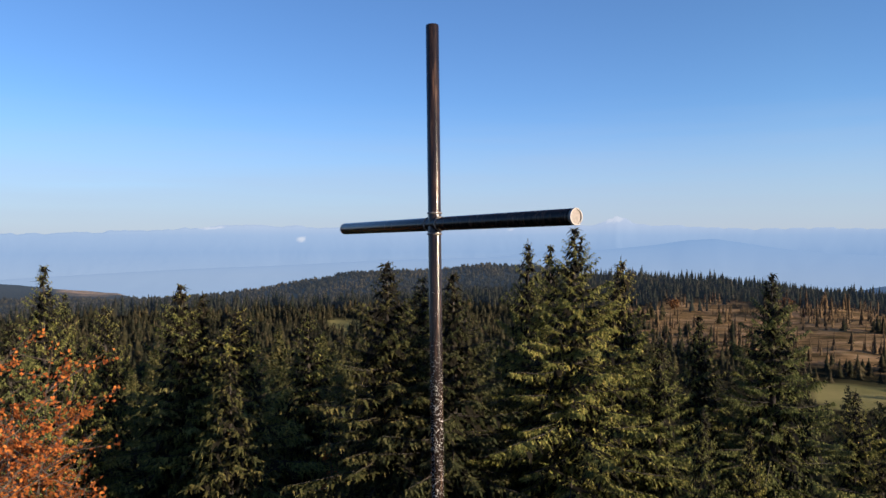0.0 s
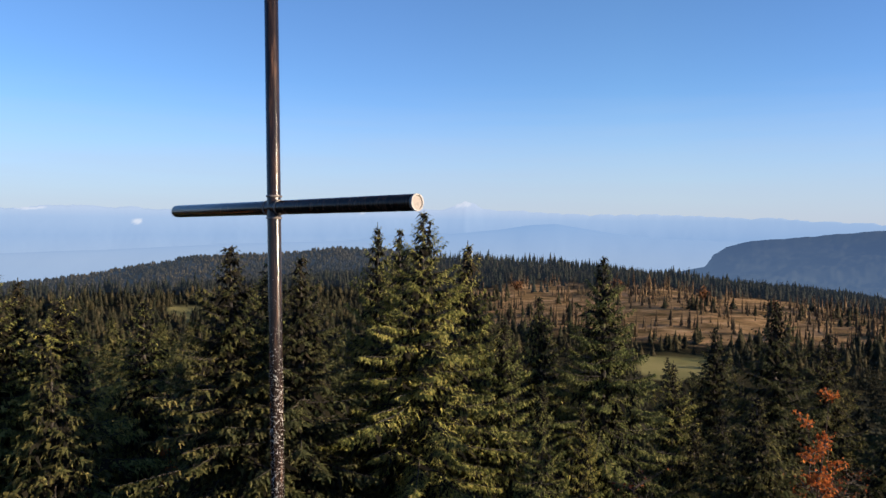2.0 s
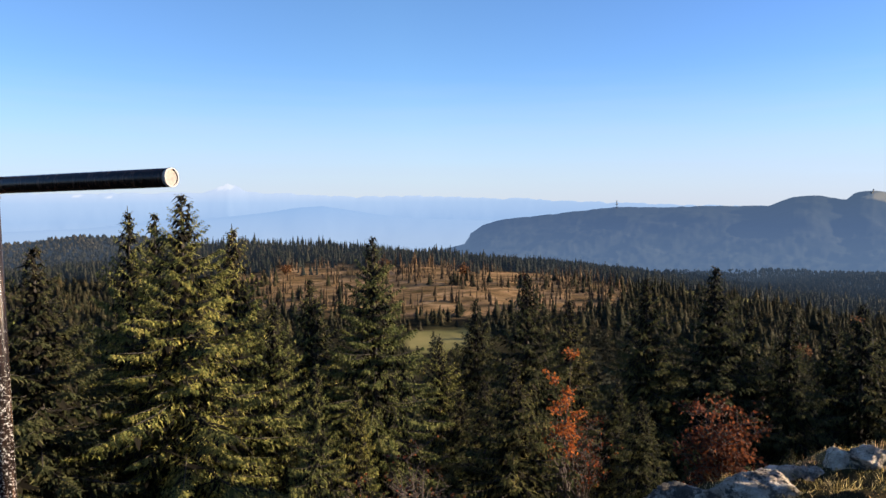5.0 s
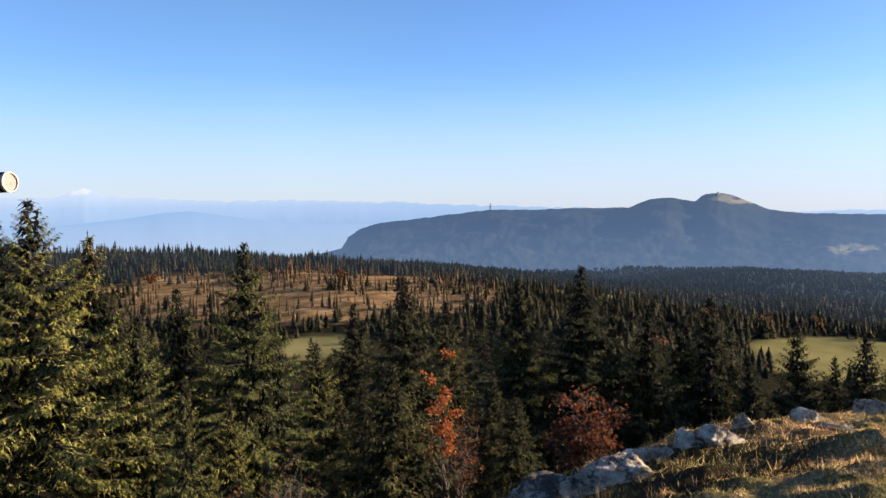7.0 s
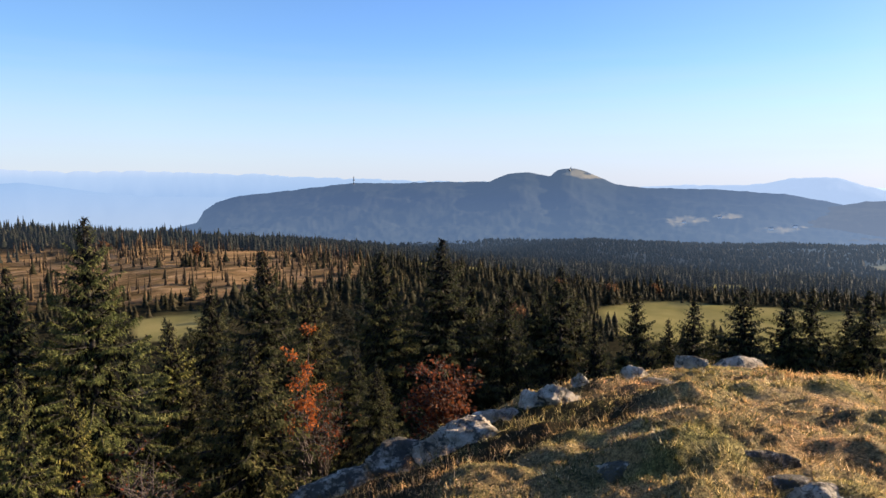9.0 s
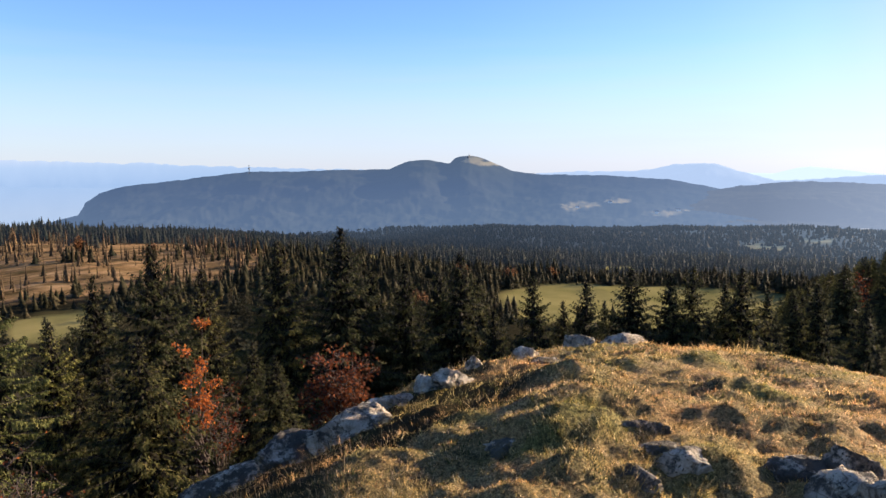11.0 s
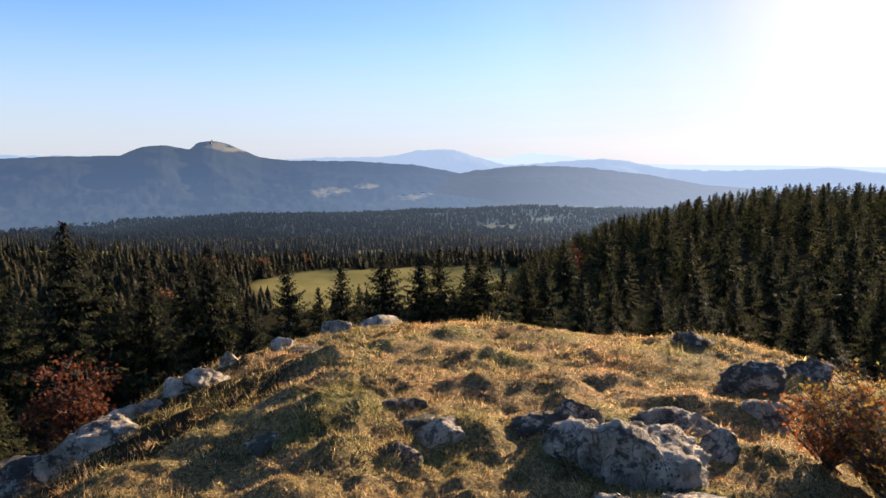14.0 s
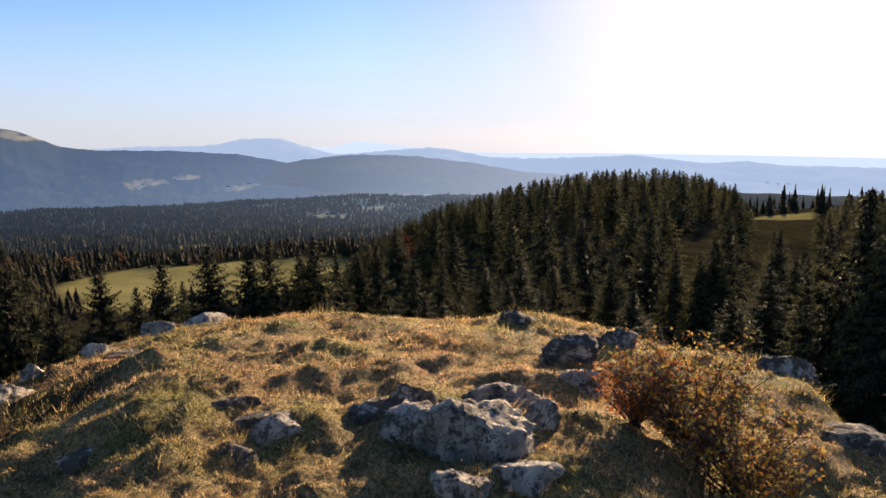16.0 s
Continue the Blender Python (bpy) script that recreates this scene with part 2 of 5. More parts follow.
def cover(x, y):
    """How much tan pasture, green meadow and turf lies at a place."""
    r = np.hypot(x, y)
    az = np.degrees(np.arctan2(x, y))
    wob = fbm(x / 45, y / 45, 51, 3)

    def patch(a0, a1, r0, r1, soft=0.35):
        da = np.abs(az - (a0 + a1) / 2) / ((a1 - a0) / 2)
        dr = np.abs(r - (r0 + r1) / 2) / ((r1 - r0) / 2)
        d = (da ** 3 + dr ** 3) ** (1 / 3) + soft * wob
        return np.clip((1.0 - d) / 0.12, 0, 1)

    tan = patch(13, 47, 372, 655)
    tan = np.maximum(tan, patch(-29.0, -24.0, 1270, 1420))
    green = patch(64.8, 92.5, 300, 470, 0.12)
    for p in ((27, 36.5, 255, 335), (119.6, 124.2, 235, 300), (52.4, 57.8, 715, 810), (50.5, 58.8, 560, 630), (-9.6, -6.4, 430, 510), (77.4, 80.0, 660, 705), (80.0, 82.8, 868, 912),
              (82.0, 85.0, 985, 1032), (84.4, 88.4, 1108, 1152), (88.4, 90.6, 1200, 1242), (74.0, 77.0, 620, 690)):
        green = np.maximum(green, patch(*p))
    # on the flank the dark floor colour stands in for shade
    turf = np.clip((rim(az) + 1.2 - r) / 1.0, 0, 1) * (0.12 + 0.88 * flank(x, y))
    return tan, green, turf


# ---- materials ----
def ground_material():
    m, t, b = mat_new("ground")
    at = t.nodes.new("ShaderNodeAttribute")
    at.attribute_name = "cover"
    sep = t.nodes.new("ShaderNodeSeparateColor")
    t.links.new(at.outputs["Color"], sep.inputs["Color"])
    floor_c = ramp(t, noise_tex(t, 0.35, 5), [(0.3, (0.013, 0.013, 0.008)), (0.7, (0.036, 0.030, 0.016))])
    tan_c = ramp(t, noise_tex(t, 0.05, 8, 0.72), [(0.3, (0.066, 0.055, 0.026)), (0.45, (0.17, 0.108, 0.05)), (0.58, (0.29, 0.185, 0.095)), (0.75, (0.44, 0.31, 0.18))])
    # brown terrace streaks along the slope, their dark shadow lines painted in
    way = node(t, "ShaderNodeMapping", Rotation=(0, 0, radians(31)), Scale=(0.012, 0.11, 0.11))
    where = t.nodes.new("ShaderNodeNewGeometry")
    t.links.new(where.outputs["Position"], way.inputs["Vector"])
    tan_c = mixed(t, 0.75, tan_c, ramp(t, noise_tex(t, 1.0, 4, 0.65, way.outputs["Vector"]), [(0.38, (0.42, 0.42, 0.36)), (0.5, (1, 1, 1)), (0.64, (1.35, 1.25, 1.15))]), "MULTIPLY")
    green_c = ramp(t, noise_tex(t, 0.03, 5, 0.6), [(0.3, (0.14, 0.13, 0.045)), (0.7, (0.25, 0.21, 0.085))])
    patches = ramp(t, noise_tex(t, 1.3, 8, 0.7), [(0.32, (0.078, 0.068, 0.034)), (0.44, (0.275, 0.215, 0.11)), (0.56, (0.41, 0.295, 0.155)), (0.68, (0.54, 0.40, 0.235))])
    fine = ramp(t, noise_tex(t, 34, 4, 0.7), [(0.36, (0.22, 0.2, 0.18)), (0.52, (0.9, 0.86, 0.8)), (0.66, (1.5, 1.42, 1.3))])
    turf_c = mixed(t, 0.8, patches, fine, "MULTIPLY")
    lush = ramp(t, noise_tex(t, 1.1, 4, 0.6), [(0.36, (0.78, 0.94, 0.64)), (0.5, (0.96, 1.0, 0.92)), (0.64, (1.08, 0.98, 0.9))])
    turf_c = mixed(t, 1.0, turf_c, lush, "MULTIPLY")
    litter = ramp(t, noise_tex(t, 120, 3, 0.7), [(0.36, (0.3, 0.28, 0.26)), (0.52, (0.95, 0.93, 0.9)), (0.66, (1.7, 1.62, 1.5))])
    turf_c = mixed(t, 0.8, turf_c, litter, "MULTIPLY")
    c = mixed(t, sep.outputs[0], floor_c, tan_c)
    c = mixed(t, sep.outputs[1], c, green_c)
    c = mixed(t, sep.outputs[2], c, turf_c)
    t.links.new(c, b.inputs["Base Color"])
    b.inputs["Roughness"].default_value = 0.9
    # the matted grass of the knoll has a sheen, the forest floor none
    sheen = t.nodes.new("ShaderNodeMath")
    sheen.operation = "MULTIPLY"
    sheen.inputs[1].default_value = 0.07
    t.links.new(sep.outputs[2], sheen.inputs[0])
    t.links.new(sheen.outputs[0], b.inputs["Specular IOR Level"])
    bumped(t, b, noise_tex(t, 42, 5, 0.75), 1.0, 0.05)
    return m


def leaf_material(name, stops, translucent=0.3, per="island", stand=None, gloss=0.08, rough=0.8, patchy=None):
    """Foliage: each blade, twig or leaf a little different, and lit through from behind."""
    m, t, b = mat_new(name)
    if per == "island":
        g = t.nodes.new("ShaderNodeNewGeometry")
        r = g.outputs["Random Per Island"]
    else:
        g = t.nodes.new("ShaderNodeObjectInfo")
        r = g.outputs["Random"]
    c = ramp(t, r, stops)
    o = t.nodes.new("ShaderNodeObjectInfo")
    tone = ramp(t, o.outputs["Random"], [(0.0, (0.75, 0.8, 0.85)), (1.0, (1.15, 1.1, 0.95))])
    c = mixed(t, 1.0, c, tone, "MULTIPLY")
    big = ramp(t, noise_tex(t, 0.6, 3), [(0.3, (0.7, 0.75, 0.7)), (0.7, (1.2, 1.15, 1.1))])
    c = mixed(t, 1.0, c, big, "MULTIPLY")
    if patchy:
        c = mixed(t, 1.0, c, ramp(t, noise_tex(t, patchy, 4, 0.6), [(0.36, (0.84, 0.94, 0.66)), (0.5, (1.04, 0.99, 0.93)), (0.64, (1.2, 0.97, 0.86))]), "MULTIPLY")
        # withered and fresh tufts side by side
        c = mixed(t, 1.0, c, ramp(t, noise_tex(t, 24, 3, 0.75), [(0.36, (0.42, 0.40, 0.36)), (0.5, (1.0, 0.98, 0.96)), (0.62, (1.65, 1.55, 1.45))]), "MULTIPLY")
    if stand:
        c = mixed(t, 1.0, c, ramp(t, noise_tex(t, stand, 3, 0.6), [(0.35, (0.65, 0.75, 0.85)), (0.5, (1.0, 1.0, 1.0)), (0.65, (1.3, 1.2, 1.05))]), "MULTIPLY")
    t.links.new(c, b.inputs["Base Color"])
    b.inputs["Roughness"].default_value = rough
    b.inputs["Specular IOR Level"].default_value = gloss
    tr = t.nodes.new("ShaderNodeBsdfTranslucent")
    t.links.new(c, tr.inputs["Color"])
    mix = t.nodes.new("ShaderNodeMixShader")
    mix.inputs[0].default_value = translucent
    t.links.new(b.outputs[0], mix.inputs[1])
    t.links.new(tr.outputs[0], mix.inputs[2])
    t.links.new(mix.outputs[0], t.nodes["Material Output"].inputs["Surface"])
    return m


def bark_material(name="bark", dark=(0.035, 0.026, 0.02), pale=(0.14, 0.11, 0.09)):
    m, t, b = mat_new(name)
    co = t.nodes.new("ShaderNodeNewGeometry")
    mp = node(t, "ShaderNodeMapping", Scale=(9, 9, 1.6))
    t.links.new(co.outputs["Position"], mp.inputs["Vector"])
    n = noise_tex(t, 2.0, 6, 0.7, mp.outputs["Vector"])
    t.links.new(ramp(t, n, [(0.3, dark), (0.7, pale)]), b.inputs["Base Color"])
    b.inputs["Roughness"].default_value = 0.9
    bumped(t, b, n, 0.8, 0.03)
    return m


def rock_material(name="limestone", lichen_from=0.54):
    m, t, b = mat_new(name)
    pale = ramp(t, noise_tex(t, 4.5, 9, 0.72), [(0.28, (0.08, 0.064, 0.050)), (0.45, (0.36, 0.295, 0.22)), (0.58, (0.60, 0.515, 0.405)), (0.75, (0.76, 0.68, 0.56))])
    g = t.nodes.new("ShaderNodeNewGeometry")
    warp = mixed(t, 0.12, g.outputs["Position"], noise_tex(t, 9, 4, 0.6, None, "Color"))
    v = node(t, "ShaderNodeTexVoronoi", Scale=48.0)
    t.links.new(warp, v.inputs["Vector"])
    where = ramp(t, noise_tex(t, 6, 4, 0.6), [(0.45, (0, 0, 0)), (0.60, (1, 1, 1))])
    pits = ramp(t, v.outputs["Distance"], [(0.16, (0.07, 0.06, 0.05)), (0.36, (1, 1, 1))])
    c = mixed(t, where, pale, mixed(t, 1.0, pale, pits, "MULTIPLY"))
    cracks = ramp(t, noise_tex(t, 3.5, 3, 0.5), [(0.485, (1, 1, 1)), (0.5, (0.25, 0.23, 0.21)), (0.515, (1, 1, 1))])
    c = mixed(t, 0.8, c, cracks, "MULTIPLY")
    lichen = ramp(t, noise_tex(t, 8.0, 6, 0.75), [(lichen_from, (0, 0, 0)), (lichen_from + 0.08, (0.9, 0.9, 0.9))])
    c = mixed(t, lichen, c, (0.06, 0.054, 0.046))
    moss = ramp(t, noise_tex(t, 2.4, 6, 0.7), [(0.58, (0, 0, 0)), (0.66, (0.85, 0.85, 0.85))])
    c = mixed(t, moss, c, (0.115, 0.085, 0.03))
    t.links.new(c, b.inputs["Base Color"])
    b.inputs["Roughness"].default_value = 0.92
    b.inputs["Specular IOR Level"].default_value = 0.15
    h = mixed(t, 0.45, noise_tex(t, 22, 9, 0.78), mixed(t, where, (1, 1, 1), pits))
    bumped(t, b, h, 1.0, 0.08)
    return m


def pipe_material():
    """Dark paint that flakes and fades towards the foot of the upright."""
    m, t, b = mat_new("painted_pipe")
    tc = t.nodes.new("ShaderNodeTexCoord")
    fine = noise_tex(t, 95, 5, 0.75)
    streak = node(t, "ShaderNodeMapping", Scale=(30, 30, 2.2))
    t.links.new(tc.outputs["Object"], streak.inputs["Vector"])
    rust = noise_tex(t, 1.2, 5, 0.7, streak.outputs["Vector"])
    base = ramp(t, rust, [(0.38, (0.006, 0.005, 0.005)), (0.55, (0.020, 0.012, 0.009)), (0.66, (0.075, 0.042, 0.026))])
    sep = t.nodes.new("ShaderNodeSeparateXYZ")
    where = t.nodes.new("ShaderNodeNewGeometry")
    t.links.new(where.outputs["Position"], sep.inputs[0])
    low = node(t, "ShaderNodeMapRange")
    low.inputs[1].default_value, low.inputs[2].default_value = 1.75, 0.6
    low.inputs[3].default_value, low.inputs[4].default_value = -0.19, -0.04
    t.links.new(sep.outputs["Z"], low.inputs[0])
    add = t.nodes.new("ShaderNodeMath")
    t.links.new(fine, add.inputs[0])
    t.links.new(low.outputs[0], add.inputs[1])
    flakes = ramp(t, add.outputs[0], [(0.52, (0, 0, 0)), (0.58, (1, 1, 1))])
    c = mixed(t, flakes, base, (0.55, 0.53, 0.50))
    t.links.new(c, b.inputs["Base Color"])
    b.inputs["Roughness"].default_value = 0.21
    b.inputs["Specular IOR Level"].default_value = 0.33
    bumped(t, b, fine, 0.25, 0.004)
    return m


def plain_material(name, colour, rough=0.7, metal=0.0, spread=0.25, scale=20):
    m, t, b = mat_new(name)
    lo = tuple(v * (1 - spread) for v in colour)
    hi = tuple(min(1, v * (1 + spread)) for v in colour)
    t.links.new(ramp(t, noise_tex(t, scale, 5, 0.65), [(0.3, lo), (0.7, hi)]), b.inputs["Base Color"])
    b.inputs["Roughness"].default_value, b.inputs["Metallic"].default_value = rough, metal
    return m


def distance_material(name, dark, pale, air, scale=0.02, meadows=None, snow=None, sunward=(1, 1, 1), levels=None):
    """A backdrop of far land: wooded slopes, their kilometres of blue haze painted as emission."""
    m, t, b = mat_new(name)
    n = noise_tex(t, scale, 7, 0.65)
    c = ramp(t, n, [(0.35, dark), (0.7, pale)])
    at = t.nodes.new("ShaderNodeAttribute")
    at.attribute_name = "cover"
    if meadows:
        c = mixed(t, at.outputs["Fac"], c, meadows)
    t.links.new(c, b.inputs["Base Color"])
    b.inputs["Roughness"].default_value = 1.0
    b.inputs["Specular IOR Level"].default_value = 0.0
    # the painted haze glows brighter towards the sun
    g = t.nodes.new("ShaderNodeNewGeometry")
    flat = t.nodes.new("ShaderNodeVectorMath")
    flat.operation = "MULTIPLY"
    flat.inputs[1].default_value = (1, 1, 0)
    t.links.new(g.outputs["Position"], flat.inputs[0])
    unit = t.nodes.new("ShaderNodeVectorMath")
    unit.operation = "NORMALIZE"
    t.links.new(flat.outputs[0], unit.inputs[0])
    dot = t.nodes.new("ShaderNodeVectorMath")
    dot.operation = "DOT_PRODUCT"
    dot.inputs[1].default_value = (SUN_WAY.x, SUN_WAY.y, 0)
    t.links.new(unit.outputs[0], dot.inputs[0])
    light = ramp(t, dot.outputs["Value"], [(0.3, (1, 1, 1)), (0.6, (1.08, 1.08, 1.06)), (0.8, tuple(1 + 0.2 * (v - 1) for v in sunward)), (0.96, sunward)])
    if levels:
        # haze colour graded by height: thicker over the plain, thinner over the crests
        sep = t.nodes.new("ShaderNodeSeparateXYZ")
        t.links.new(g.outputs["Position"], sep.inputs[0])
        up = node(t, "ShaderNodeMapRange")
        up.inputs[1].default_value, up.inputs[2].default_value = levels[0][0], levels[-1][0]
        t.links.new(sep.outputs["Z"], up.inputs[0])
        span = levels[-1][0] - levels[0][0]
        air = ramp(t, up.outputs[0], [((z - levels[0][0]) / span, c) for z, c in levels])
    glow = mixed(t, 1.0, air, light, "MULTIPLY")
    # snow patches glow as well, their brightness set in the emission
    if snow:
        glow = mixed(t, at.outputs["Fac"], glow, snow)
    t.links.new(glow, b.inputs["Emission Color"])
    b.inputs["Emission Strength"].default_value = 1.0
    return m


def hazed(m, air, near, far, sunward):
    """Haze painted as emission over far land, thicker with distance and towards the sun."""
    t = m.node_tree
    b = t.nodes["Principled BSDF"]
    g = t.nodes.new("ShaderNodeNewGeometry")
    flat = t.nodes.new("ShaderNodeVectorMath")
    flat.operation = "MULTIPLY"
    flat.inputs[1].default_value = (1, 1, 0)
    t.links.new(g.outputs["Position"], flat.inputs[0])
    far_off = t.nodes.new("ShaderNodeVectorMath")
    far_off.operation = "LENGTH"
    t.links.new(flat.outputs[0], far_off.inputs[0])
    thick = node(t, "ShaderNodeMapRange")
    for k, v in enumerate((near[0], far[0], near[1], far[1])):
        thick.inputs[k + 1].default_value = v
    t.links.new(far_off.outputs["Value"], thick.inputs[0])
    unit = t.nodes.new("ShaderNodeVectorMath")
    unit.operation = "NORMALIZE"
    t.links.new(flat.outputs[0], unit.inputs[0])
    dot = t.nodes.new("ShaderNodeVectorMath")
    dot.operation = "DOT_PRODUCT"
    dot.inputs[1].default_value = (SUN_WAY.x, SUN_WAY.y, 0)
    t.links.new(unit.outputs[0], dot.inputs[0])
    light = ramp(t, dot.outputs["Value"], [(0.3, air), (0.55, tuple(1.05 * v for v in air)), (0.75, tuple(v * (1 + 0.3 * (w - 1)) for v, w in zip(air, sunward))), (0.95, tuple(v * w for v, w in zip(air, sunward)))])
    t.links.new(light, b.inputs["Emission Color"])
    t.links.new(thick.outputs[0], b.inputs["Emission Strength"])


M_GROUND = ground_material()
# from 600 m out the ground's own emission stands in for haze
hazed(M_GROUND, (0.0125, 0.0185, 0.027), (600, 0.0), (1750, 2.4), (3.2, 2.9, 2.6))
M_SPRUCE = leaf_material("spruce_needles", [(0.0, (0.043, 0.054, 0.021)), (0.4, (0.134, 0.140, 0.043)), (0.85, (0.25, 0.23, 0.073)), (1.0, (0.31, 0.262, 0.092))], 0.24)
# the spruce needles again but darker, shade of the wood put into the colour
M_SPRUCE_SHADE = leaf_material("shaded_spruce_needles", [(0.0, (0.036, 0.043, 0.020)), (0.6, (0.08, 0.078, 0.032)), (1.0, (0.135, 0.118, 0.050))], 0.35)
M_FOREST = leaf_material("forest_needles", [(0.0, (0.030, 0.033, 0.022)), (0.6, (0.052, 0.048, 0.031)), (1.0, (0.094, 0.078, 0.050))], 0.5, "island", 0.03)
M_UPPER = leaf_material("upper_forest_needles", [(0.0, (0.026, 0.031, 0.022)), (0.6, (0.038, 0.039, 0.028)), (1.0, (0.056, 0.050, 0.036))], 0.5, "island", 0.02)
# upper, valley and ridge woods get the same haze as emission
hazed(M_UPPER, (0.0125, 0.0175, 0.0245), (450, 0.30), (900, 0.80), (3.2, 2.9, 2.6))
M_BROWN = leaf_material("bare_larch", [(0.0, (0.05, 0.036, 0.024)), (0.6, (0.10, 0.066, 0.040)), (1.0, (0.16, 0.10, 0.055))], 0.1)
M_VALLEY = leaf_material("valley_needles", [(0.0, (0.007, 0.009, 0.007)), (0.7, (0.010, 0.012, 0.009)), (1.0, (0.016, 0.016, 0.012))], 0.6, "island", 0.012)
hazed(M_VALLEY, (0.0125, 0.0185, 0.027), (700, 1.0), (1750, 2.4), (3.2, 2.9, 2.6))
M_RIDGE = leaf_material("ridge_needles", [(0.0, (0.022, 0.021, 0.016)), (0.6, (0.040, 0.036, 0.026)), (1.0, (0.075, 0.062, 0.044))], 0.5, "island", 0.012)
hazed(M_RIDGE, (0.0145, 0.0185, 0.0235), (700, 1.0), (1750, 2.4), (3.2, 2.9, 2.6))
M_LARCH = leaf_material("larch_needles", [(0.0, (0.05, 0.028, 0.018)), (0.5, (0.14, 0.066, 0.034)), (1.0, (0.26, 0.13, 0.06))], 0.4)
M_BARK = bark_material("bark", (0.014, 0.011, 0.008), (0.055, 0.043, 0.034))
# near black, so the crown's inside reads as shade
M_DEAD_SHADE = leaf_material("shade_dead_twigs", [(0.0, (0.009, 0.008, 0.006)), (1.0, (0.022, 0.018, 0.012))], 0.0)
M_TWIG = bark_material("twig_bark", (0.035, 0.024, 0.018), (0.10, 0.07, 0.052))
M_ORANGE = leaf_material("beech_leaves", [(0.0, (0.16, 0.05, 0.02)), (0.5, (0.34, 0.10, 0.03)), (1.0, (0.50, 0.19, 0.05))], 0.4)
M_RUST = leaf_material("rusty_leaves", [(0.0, (0.05, 0.018, 0.011)), (0.6, (0.13, 0.038, 0.017)), (1.0, (0.28, 0.09, 0.032))], 0.3)
M_YELLOW = leaf_material("yellow_leaves", [(0.0, (0.14, 0.05, 0.022)), (0.35, (0.28, 0.12, 0.033)), (0.75, (0.43, 0.27, 0.06)), (1.0, (0.27, 0.24, 0.06))], 0.4)
M_GRASS = leaf_material("short_grass", [(0.0, (0.075, 0.072, 0.024)), (0.35, (0.225, 0.195, 0.072)), (0.72, (0.45, 0.305, 0.145)), (0.9, (0.67, 0.475, 0.27)), (1.0, (0.88, 0.75, 0.54))], 0.52, "island", None, 0.22, 0.5, 1.1)
M_STRAW = leaf_material("dry_grass", [(0.0, (0.12, 0.05, 0.024)), (0.5, (0.44, 0.245, 0.115)), (1.0, (0.82, 0.63, 0.39))], 0.52, "island", None, 0.22, 0.5, 1.1)
M_TUSSOCK = leaf_material("tussock_grass", [(0.0, (0.07, 0.055, 0.022)), (0.4, (0.26, 0.19, 0.085)), (0.8, (0.52, 0.38, 0.2)), (1.0, (0.8, 0.64, 0.42))], 0.5, "island", None, 0.22, 0.5, 1.1)
M_HERB = leaf_material("low_herbs", [(0.0, (0.035, 0.04, 0.014)), (0.6, (0.085, 0.082, 0.026)), (0.9, (0.16, 0.12, 0.04)), (1.0, (0.5, 0.38, 0.2))], 0.4, "island", None, 0.2, 0.5)
M_ROCK = rock_material("limestone", 0.505)
M_ROCK_DARK = rock_material("lichened_limestone", 0.42)
M_PIPE = pipe_material()
M_CAP = plain_material("pale_cap", (0.19, 0.16, 0.14), 0.6, 0.0, 0.3, 60)
M_RIM = plain_material("bright_rim", (0.27, 0.24, 0.215), 0.5)
M_STEEL = plain_material("dull_steel", (0.18, 0.15, 0.13), 0.5, 0.5)
# far walls glow a little, haze put in as emission
M_FARM = plain_material("far_white_wall", (0.7, 0.68, 0.65), 0.9)
M_FARM.node_tree.nodes["Principled BSDF"].inputs["Emission Color"].default_value = (0.03, 0.038, 0.05, 1)
M_FARM.node_tree.nodes["Principled BSDF"].inputs["Emission Strength"].default_value = 1.0
M_RADAR = plain_material("weathered_dome", (0.13, 0.125, 0.12), 0.8)
M_MAST = plain_material("dark_lattice", (0.07, 0.07, 0.075), 0.8)
M_ROOF = plain_material("pale_roof", (0.5, 0.46, 0.42), 0.5)

# ---- ground: one sheet out to the horizon ----
azs = np.radians(np.concatenate([np.arange(-180, -40, 3.0), np.arange(-40, 34, 0.7), np.arange(34, 136, 0.4), np.arange(136, 180, 3.0)]))
rad = [0.02, 0.4]
while rad[-1] < 4900:
    rad.append(rad[-1] * (1.013 if rad[-1] < 11 else 1.035))
rad = np.array(rad)
gr, ga = np.meshgrid(rad, azs, indexing="ij")
gx, gy = gr * np.sin(ga), gr * np.cos(ga)
gz = height(gx, gy)
n_r, n_a = gx.shape
grid = np.stack([gx, gy, gz], -1).reshape(-1, 3)
i0 = (np.arange(n_r - 1)[:, None] * n_a + np.arange(n_a)[None]).ravel()
i1 = (np.arange(n_r - 1)[:, None] * n_a + (np.arange(n_a)[None] + 1) % n_a).ravel()
quads = np.stack([i0, i1, i1 + n_a, i0 + n_a], -1)
ground_mesh = smooth(mesh_of("ground", grid, quads))
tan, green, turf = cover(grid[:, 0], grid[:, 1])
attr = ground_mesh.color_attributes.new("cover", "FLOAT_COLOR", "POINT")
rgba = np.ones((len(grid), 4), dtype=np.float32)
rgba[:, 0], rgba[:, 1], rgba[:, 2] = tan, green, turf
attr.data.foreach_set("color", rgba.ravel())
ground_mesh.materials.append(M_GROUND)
ground = tagged(new("ground", ground_mesh), "grassy knoll falling to wooded slopes and pastures", "ground", kind="structure")

# ---- far land ----
SLOPES = {}


